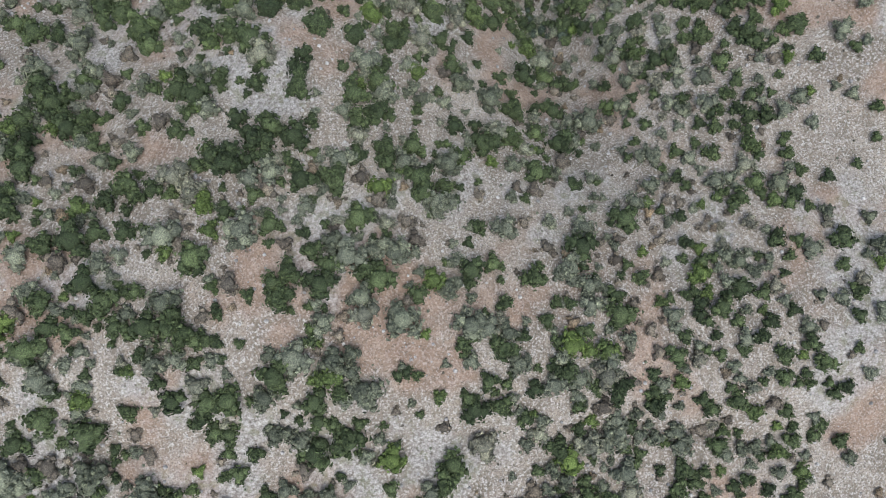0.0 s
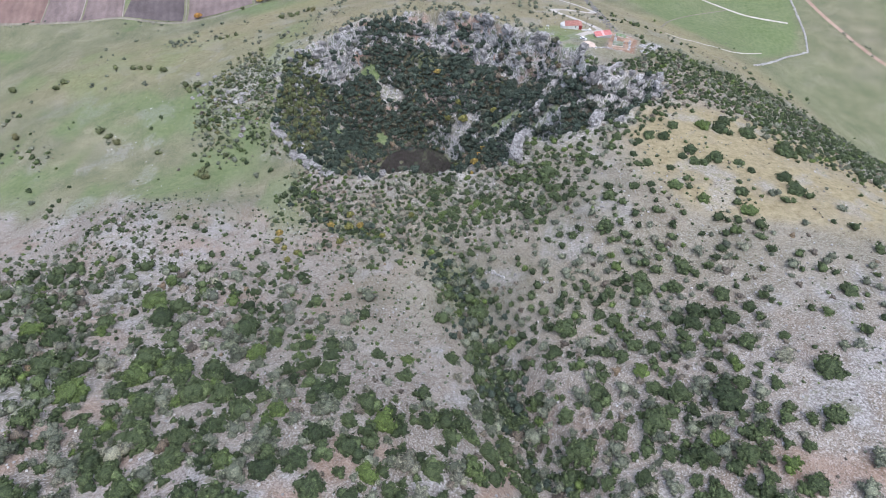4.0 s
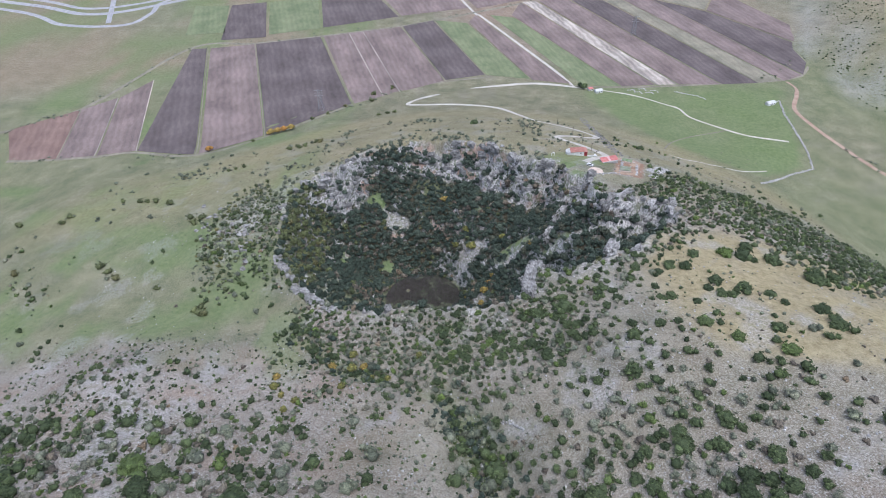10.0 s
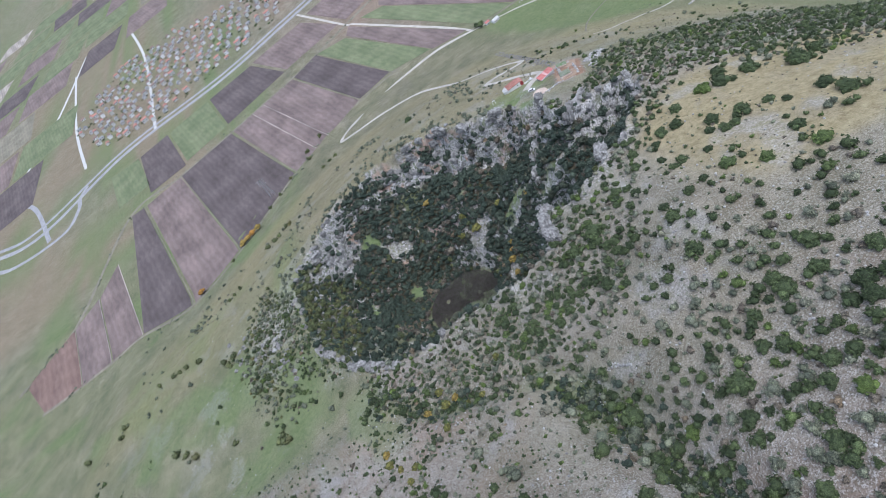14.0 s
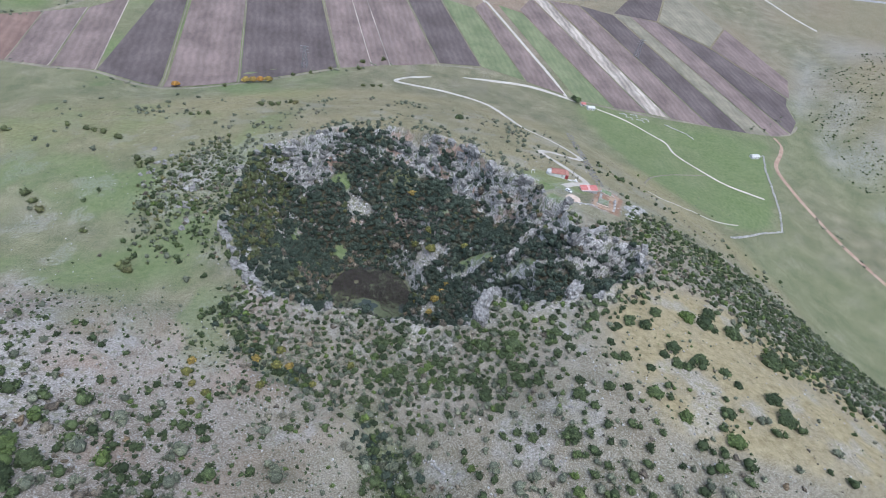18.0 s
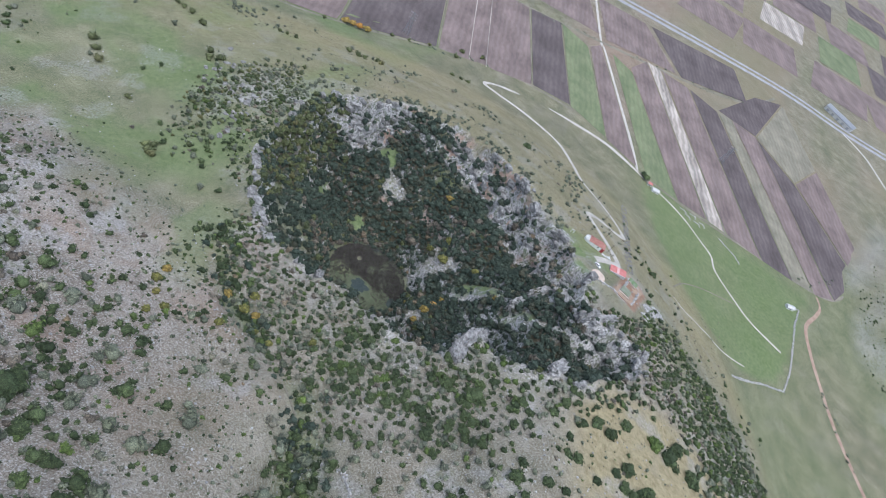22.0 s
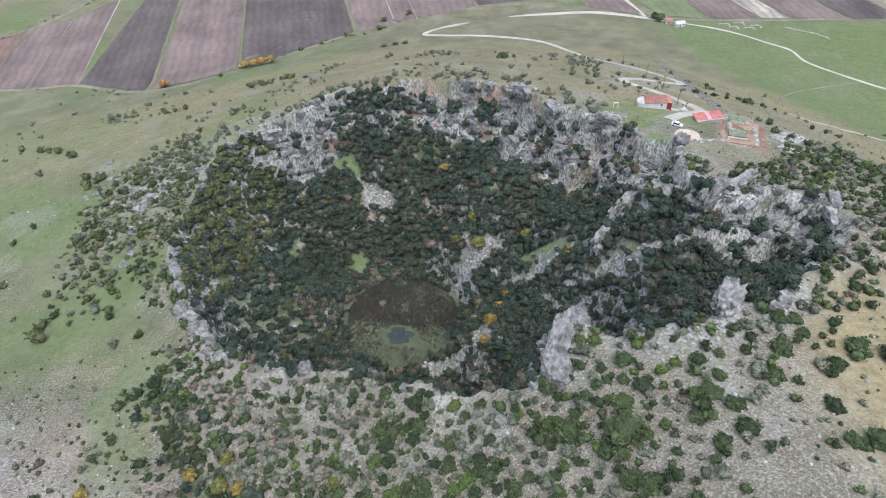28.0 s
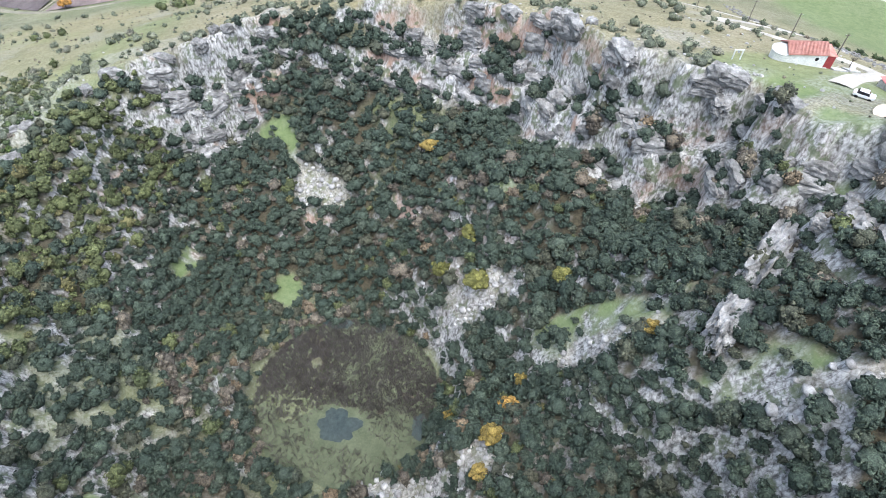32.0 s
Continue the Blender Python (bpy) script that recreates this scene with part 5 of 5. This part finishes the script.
def shed():
    top = thing("stone_shed", (98.5, 322.5, at(98.5, 321) - 0.4), "low ruined stone shed under a red sheet roof", "shed", turn=14)
    for x, y, sx, sy in ((0, -2.2, 10.6, 0.5), (0, 2.2, 10.6, 0.5), (-5.1, 0, 0.5, 4.0), (5.1, 0, 0.5, 4.0)):
        boxed("wall", (x, y, 0.6, sx, sy, 2.6), RUBBLE, top, "rough stone wall", 0.06)
    for k in range(7):
        bm = bmesh.new()
        box(bm, -4.8 + k * 1.6, 0.1, 2.15 + 0.03 * (k % 2), 1.64, 4.9, 0.05)
        bmesh.ops.rotate(bm, verts=bm.verts, cent=(0, 0, 2.1), matrix=Matrix.Rotation(radians(9), 3, "X"))
        part("roof_sheet", bm, SHEET_PALE if k == 3 else SHEET_RED, top, "faded pink roof sheet" if k == 3 else "red metal roof sheet")
    for k, (x, a) in enumerate(((0.3, 25), (1.6, 35), (-1.0, 15))):
        bm = bmesh.new()
        box(bm, x, -3.3, 0.9, 2.4, 0.12, 0.15)
        bmesh.ops.rotate(bm, verts=bm.verts, cent=(x, -3.3, 0.9), matrix=Matrix.Rotation(radians(a), 3, "Y"))
        part("fallen_beam", bm, GREY_WOOD, top)


def plinth(name, pts, high, material, label, category, sink=1.2):
    """A low solid block over a plan of points."""
    bm = bmesh.new()
    zs_ = [at(*q) for q in pts]
    low = [bm.verts.new((x, y, z - sink)) for (x, y), z in zip(pts, zs_)]
    up = [bm.verts.new((x + 0.1 * math.sin(7 * x), y, z + high)) for (x, y), z in zip(pts, zs_)]
    bm.faces.new(up)
    for k in range(len(pts)):
        j = (k + 1) % len(pts)
        bm.faces.new((low[k], low[j], up[j], up[k]))
    bmesh.ops.recalc_face_normals(bm, faces=bm.faces)
    return tagged(part(name, bm, material), label, category)


def stone_wall(pts, wide, high, label, seed, spacing=0.95, group="", name="stone_wall", material=None):
    """A tumbled dry-stone wall as one heap of stones along a line."""
    r = random.Random(seed)
    spots = []
    for (ax, ay), (bx, by) in zip(pts, pts[1:]):
        n = max(2, int(math.hypot(bx - ax, by - ay) / spacing))
        for k in range(n):
            for _ in range(2):
                t = (k + r.random()) / n
                spots.append((ax + (bx - ax) * t + r.uniform(-wide, wide) / 2, ay + (by - ay) * t + r.uniform(-wide, wide) / 2, high * r.uniform(0.45, 0.85)))
    ob = stuff(name, spots, [pebble(k) for k in range(5)], material or RUBBLE, label, seed)
    return tagged(ob, label, "stone wall", group)


chapel()
shed()
# dug foundations of an old building
plinth("excavation", ((97, 299), (110, 297), (121, 327), (116, 336), (108, 337)), 0.35, EARTH, "bare brown earth of a dug-out foundation", "excavation", 0.8)
plinth("foundation_block", ((101, 304), (107, 303), (110, 312), (104, 314)), 1.3, surface("overgrown_masonry", (0.12, 0.17, 0.07), (0.34, 0.34, 0.3), 2.0, bump=0.6), "overgrown stone foundation block", "foundation")
plinth("foundation_block", ((108, 326), (114, 324), (117, 332), (111, 334)), 1.3, surface("overgrown_masonry_north", (0.1, 0.19, 0.05), (0.3, 0.32, 0.25), 2.0, bump=0.6), "overgrown stone foundation block with bright grass", "foundation")
plinth("foundation_wall", ((108.2, 325.8), (114, 323.8), (113.8, 322.6), (108, 324.6)), 1.1, SAND, "ochre brick foundation wall", "foundation")
plinth("foundation_wall", ((100, 302.6), (107, 301.2), (107.2, 302.6), (100.6, 303.8)), 0.9, SAND, "ochre brick foundation wall in the earth", "foundation")
stone_wall(((101, 303), (106, 318), (111, 334)), 1.0, 0.9, "broken stone wall beside the dug earth", 31)
stone_wall(((110, 299), (118, 325), (114, 337)), 0.9, 0.8, "low pale stone wall footing", 32)
stone_wall(((80, 293), (88, 297), (97, 300), (100, 298)), 0.9, 0.8, "ruined stone wall above the sinkhole", 33)
stone_wall(((111, 340), (113, 380), (121, 452), (125, 520)), 7.0, 0.7, "tumbled stone wall running down the hill", 34, material=ROCK)
for k, (x, y, r) in enumerate(((126, 313, 5.5), (134, 321, 5.0), (122, 300, 4.0))):
    spots = [(x + r * math.sqrt(stone_rng.random()) * math.cos(a), y + r * math.sqrt(stone_rng.random()) * math.sin(a), stone_rng.uniform(0.35, 0.8)) for a in (stone_rng.uniform(0, 6.28) for _ in range(150))]
    tagged(stuff("rubble_heap", spots, [pebble(j) for j in range(5)], RUBBLE, "heap of pale stone rubble", 40 + k), "heap of pale stone rubble", "rubble")
disc("threshing_floor", 84.5, 299.5, 4.6, 4.2, at(84.5, 299.5) + 0.7, SAND, 5, "round pinkish sandy threshing floor", "threshing floor", ragged=0.08)
plinth("terrace", ((86.8, 331.0), (90.2, 331.6), (89.8, 334.4), (86.4, 334.0)), 0.3, CONCRETE, "pale concrete terrace beside the chapel", "terrace")
plinth("terrace", ((90.8, 332.2), (94, 333), (93.4, 335.8), (90.4, 335.2)), 0.5, CONCRETE, "pale concrete slab beside the chapel", "terrace")
boxed("water_tank", (92.2, 334.2, at(92.2, 334.2) + 0.95, 1.0, 0.9, 0.9), PLASTER, None, "", 0.1)
tagged(bpy.data.objects["water_tank"], "small white water tank on a concrete slab", "tank")
stone_wall(((50, 326), (56, 323), (63, 319), (66, 318)), 1.6, 0.55, "row of white stones at the cliff top", 35)


def bell_stand():
    top = thing("bell_stand", (63, 328.2, at(63, 328.2)), "white bell stand on the grass", "bell stand", turn=10)
    for x in (-0.95, 0.95):
        boxed("post", (x, 0, 1.2, 0.22, 0.22, 2.5), PLASTER, top)
    boxed("lintel", (0, 0, 2.5, 2.2, 0.26, 0.24), PLASTER, top)
    bm = bmesh.new()
    bmesh.ops.create_cone(bm, cap_ends=True, segments=14, radius1=0.28, radius2=0.12, depth=0.4, matrix=Matrix.Translation((0, 0, 2.1)))
    part("bell", bm, STEEL, top)


def car():
    top = thing("car", (83.8, 311.5, at(83.8, 311.5) + 0.05), "white hatchback car parked on grass", "car", turn=-28)
    bm = bmesh.new()
    box(bm, 0, 0, 0.72, 4.1, 1.7, 0.72, 0, 0.14)
    body = part("body", bm, CAR_WHITE, top)
    bm = bmesh.new()
    g = box(bm, -0.25, 0, 1.3, 2.5, 1.55, 0.55)
    for v in g["verts"]:
        if v.co.z > 1.3:
            v.co.x, v.co.y = -0.25 + (v.co.x + 0.25) * 0.68, v.co.y * 0.84
    part("windows", bm, GLASS_DARK, body, "dark car windows")
    bm = bmesh.new()
    box(bm, -0.25, 0, 1.61, 1.75, 1.34, 0.07, 0, 0.03)
    part("roof", bm, CAR_WHITE, body)
    for x in (-1.25, 1.25):
        for y in (-0.8, 0.8):
            bm = bmesh.new()
            bmesh.ops.create_cone(bm, cap_ends=True, segments=18, radius1=0.32, radius2=0.32, depth=0.22, matrix=Matrix.Translation((x, y, 0.32)) @ Matrix.Rotation(radians(90), 4, "X"))
            part("wheel", bm, TYRE, top)
    for x, m, nm in ((2.04, PLASTER, "headlight"), (-2.04, PAINT_RED, "tail_light")):
        for y in (-0.6, 0.6):
            boxed(nm, (x, y, 0.85, 0.06, 0.32, 0.16), m, body)


def pole(x, y, high, wires=True):
    top = thing("utility_pole", (x, y, at(x, y) - 0.2), "dark weathered wooden utility pole", "pole", "poles along the road")
    bm = bmesh.new()
    bmesh.ops.create_cone(bm, cap_ends=True, segments=10, radius1=0.15, radius2=0.1, depth=high, matrix=Matrix.Translation((0, 0, high / 2)))
    part("mast", bm, GREY_WOOD, top)
    boxed("crossarm", (0, 0, high - 0.5, 1.3, 0.1, 0.12), GREY_WOOD, top)
    for k in (-0.5, 0.5):
        bm = bmesh.new()
        bmesh.ops.create_cone(bm, cap_ends=True, segments=8, radius1=0.06, radius2=0.04, depth=0.16, matrix=Matrix.Translation((k, 0, high - 0.36)))
        part("insulator", bm, CONCRETE, top)


bell_stand()
car()
for x, y in ((91, 341), (91, 368), (90, 399), (87, 449)):
    pole(x, y, 8)


def bare_tree(x, y, high, seed):
    """A small leafless tree."""
    r = random.Random(seed)
    top = thing("leafless_tree", (x, y, at(x, y)), "small leafless tree by the road", "tree")
    bm = bmesh.new()
    bmesh.ops.create_cone(bm, cap_ends=True, segments=7, radius1=0.13, radius2=0.06, depth=high * 0.5, matrix=Matrix.Translation((0, 0, high * 0.25)))
    part("trunk", bm, BARK, top)
    for k in range(14):
        a, t = r.uniform(0, 6.28), r.uniform(20, 60)
        bm = bmesh.new()
        m = Matrix.Translation((0, 0, high * 0.4)) @ Matrix.Rotation(a, 4, "Z") @ Matrix.Rotation(radians(t), 4, "Y") @ Matrix.Translation((0, 0, high * 0.25))
        bmesh.ops.create_cone(bm, cap_ends=True, segments=5, radius1=0.05, radius2=0.012, depth=high * 0.5, matrix=m)
        part("branch", bm, BARK, top)


bare_tree(94.5, 339.5, 4.0, 71)

# ---- in the gully and on the meadow ----
for bed in (((-22, 148), (-14, 143), (-6, 136), (-3, 131)), ((12, 92), (16, 84), (20, 70), (22, 58))):
    ribbon("stream_bed", bed, 1.0, FALLOW, "dry stream bed of pale gravel in the gully", "stream bed", 0.45)
stone_wall(((7, 120), (8, 110), (14, 103)), 0.9, 0.7, "low dry-stone wall of an old pen", 36)
stone_wall(((7, 120), (11, 125), (19, 124), (24, 117)), 0.9, 0.7, "collapsed dry-stone wall of an old pen", 37)
stone_wall(((341, 569), (334, 540), (331, 502), (329, 474), (323, 448), (297, 436), (256, 407)), 1.8, 0.9, "long grey dry-stone wall round the meadow", 38)
stone_wall(((328, 560), (341, 569)), 1.2, 0.8, "short stone wall by the white shed", 39)
stone_wall(((240, 598), (262, 586), (268, 577)), 1.4, 0.8, "collapsed stone wall in the meadow", 50)
for k, (x, y) in enumerate(((190, 603), (202, 605), (214, 601), (208, 597), (196, 598))):
    stone_wall(((x, y), (x + 7, y + 1), (x + 8, y - 4)), 1.4, 0.7, "ruined stone foundations at the meadow's edge", 51 + k)


def cottage(x, y, turn, w, d, h, wall_mat, roof_mat, label):
    top = thing("cottage", (x, y, at(x, y)), label, "house", turn=turn)
    wall = boxed("wall", (0, 0, h / 2 - 0.3, w, d, h + 0.6), wall_mat, top, "", 0.04)
    bm = bmesh.new()
    roof(bm, -w / 2 - 0.3, w / 2 + 0.3, d / 2 + 0.3, h, h + d * 0.28)
    part("roof", bm, roof_mat, top)
    boxed("door", (0, -d / 2 - 0.02, 1.0, 1.0, 0.08, 2.0), GREY_WOOD, wall)
    for k in (-0.3, 0.3):
        boxed("window", (k * w, -d / 2 - 0.02, 1.6, 0.8, 0.08, 0.9), GLASS_DARK, wall)


cottage(157, 599, 15, 8, 5, 2.8, PLASTER, CONCRETE, "small white farm building by the track")
cottage(149, 604, 15, 5, 4, 2.6, PLASTER, SHEET_RED, "small farm hut with a reddish roof")
cottage(328, 561, 20, 9, 5, 2.4, PLASTER, CONCRETE, "white shed by the stone wall")
for k, (x, y) in enumerate(((139, 612), (144, 610), (142, 606))):
    tree(x, y, 6, 6, SCRUB_NEAR, "dark evergreen tree at the crossing of tracks", 180 + k)


def pylon(x, y, high, label="grey lattice electricity pylon in a ploughed field"):
    top = thing("pylon", (x, y, at(x, y)), label, "pylon", "pylons on the plain")
    foot, head = 0.12 * high, 0.025 * high
    for sx in (-1, 1):
        for sy in (-1, 1):
            a, b = Vector((sx * foot, sy * foot, 0)), Vector((sx * head, sy * head, high))
            bm = bmesh.new()
            m = Matrix.Translation((a + b) / 2) @ (b - a).to_track_quat("Z", "Y").to_matrix().to_4x4()
            bmesh.ops.create_cone(bm, cap_ends=True, segments=5, radius1=0.16, radius2=0.12, depth=(b - a).length, matrix=m)
            part("leg", bm, STEEL, top)
    for k in range(6):
        t0, t1 = k / 6, (k + 1) / 6
        for sy in (-1, 1):
            for sx in (-1, 1):
                f0, f1 = foot + (head - foot) * t0, foot + (head - foot) * t1
                for a, b in ((Vector((-sx * f0, sy * f0, t0 * high)), Vector((sx * f1, sy * f1, t1 * high))), (Vector((sy * f0, -sx * f0, t0 * high)), Vector((sy * f1, sx * f1, t1 * high)))):
                    bm = bmesh.new()
                    m = Matrix.Translation((a + b) / 2) @ (b - a).to_track_quat("Z", "Y").to_matrix().to_4x4()
                    bmesh.ops.create_cone(bm, cap_ends=False, segments=4, radius1=0.07, radius2=0.07, depth=(b - a).length, matrix=m)
                    part("brace", bm, STEEL, top)
    for h in (0.72, 0.84, 0.96):
        boxed("crossarm", (0, 0, h * high, 0.36 * high, 0.3, 0.3), STEEL, top)


pylon(-144, 568, 24)
pylon(229, 750, 24)

# ---- the town beyond the highway ----
def town_house(k):
    r = random.Random(300 + k)
    w, d, h = r.uniform(7, 9.5), r.uniform(5.5, 7.5), r.choice((3.2, 3.4, 6.2))
    top = thing("town_house", (0, 0, 0), "distant white house with a red tiled roof" if k % 3 else "distant pale house with a grey roof", "house", "houses of the town")
    wall = boxed("wall", (0, 0, h / 2, w, d, h), PLASTER if k % 4 == 1 else CONCRETE, top)
    bm = bmesh.new()
    roof(bm, -w / 2 - 0.4, w / 2 + 0.4, d / 2 + 0.4, h, h + d * 0.25, 0.25)
    part("roof", bm, (ROOF_DULL if k % 2 else ROOF_RED) if k % 3 else STEEL, top)
    for i in (-0.28, 0.28):
        boxed("window", (i * w, -d / 2 - 0.03, h * 0.55, 1.4, 0.1, 1.4), GLASS_DARK, wall)
    return top


protos = [town_house(k) for k in range(8)]
TOWN = np.array([(-492, 1178), (-395, 985), (-300, 965), (-170, 985), (-40, 1030), (10, 1130), (-120, 1250), (-250, 1330), (-380, 1340)], float)
town_rng = random.Random(8)
placed = 0
for i in range(-25, 4):
    for j in range(0, 20):
        x, y = i * 20 + j * 3 + town_rng.uniform(-3, 3), 972 + j * 19 + town_rng.uniform(-3, 3)
        if float(inside(x, y, TOWN)[0]) < 4 or town_rng.random() < 0.1 or placed >= 300:
            continue
        m = pose(x, y, at(x, y), 0, 0, 14 + town_rng.choice((0, 90)) + town_rng.uniform(-6, 6))
        if placed < 8:
            protos[placed].matrix_world = m
        else:
            copy_thing(protos[placed % 8], m)
        placed += 1
garden = [(town_rng.uniform(-490, 10), town_rng.uniform(965, 1340), town_rng.uniform(1.5, 3.5)) for _ in range(500)]
garden = [g for g in garden if float(inside(g[0], g[1], TOWN)[0]) > 0]
stuff("town_trees", garden, LOW, SCRUB, "garden trees between the distant houses", 12)
verge = []
for (ax, ay), (bx, by) in (((-480, 532), (-412, 581)), ((-412, 581), (-340, 734)), ((-340, 734), (-63, 795)), ((-63, 795), (171, 902)), ((171, 902), (263, 967)), ((-440, 480), (-252, 479)), ((-190, 511), (-63, 612)), ((340, 617), (440, 700)), ((365, 483), (440, 340)), ((440, 340), (520, 220))):
    for _ in range(26):
        t = town_rng.random()
        verge.append((ax + (bx - ax) * t + town_rng.uniform(-6, 6), ay + (by - ay) * t + town_rng.uniform(-6, 6), town_rng.uniform(0.8, 2.2)))
stuff("verge_scrub", verge, LOW, GREY, "low scrub along farm tracks", 13)


spots, tops = [], []
while len(spots) < 3600:
    x, y = town_rng.uniform(400, 1150), town_rng.uniform(330, 980)
    i, j = int(np.searchsorted(GX, x)), int(np.searchsorted(GY, y))
    if rise[j, i] > 0.03 and float(vnoise(x, y, 45, 97)) > -0.25:
        spots.append((x, y, town_rng.uniform(0.8, 2.3)))
        u, v = (x - GX[i - 1]) / (GX[i] - GX[i - 1]), (y - GY[j - 1]) / (GY[j] - GY[j - 1])
        tops.append((zs[j - 1, i - 1] * (1 - u) + zs[j - 1, i] * u) * (1 - v) + (zs[j, i - 1] * (1 - u) + zs[j, i] * u) * v - 0.3)
stuff("hillside_scrub", spots, TINY, SCRUB, "dark scrub dotted over the grey hillside", 15, tops)


def warehouse(x, y, turn):
    top = thing("warehouse", (x, y, at(x, y)), "long blue-grey warehouse by the highway", "warehouse", turn=turn)
    boxed("wall", (0, 0, 3.5, 58, 22, 7), CONCRETE, top)
    bm = bmesh.new()
    roof(bm, -29.5, 29.5, 11.5, 7, 9.5, 0.3)
    part("roof", bm, STEEL, top)
    for k in range(5):
        boxed("gate", (-22 + k * 11, -11.05, 2.2, 4.5, 0.2, 4.4), STEEL, top)


warehouse(444, 1152, -28)
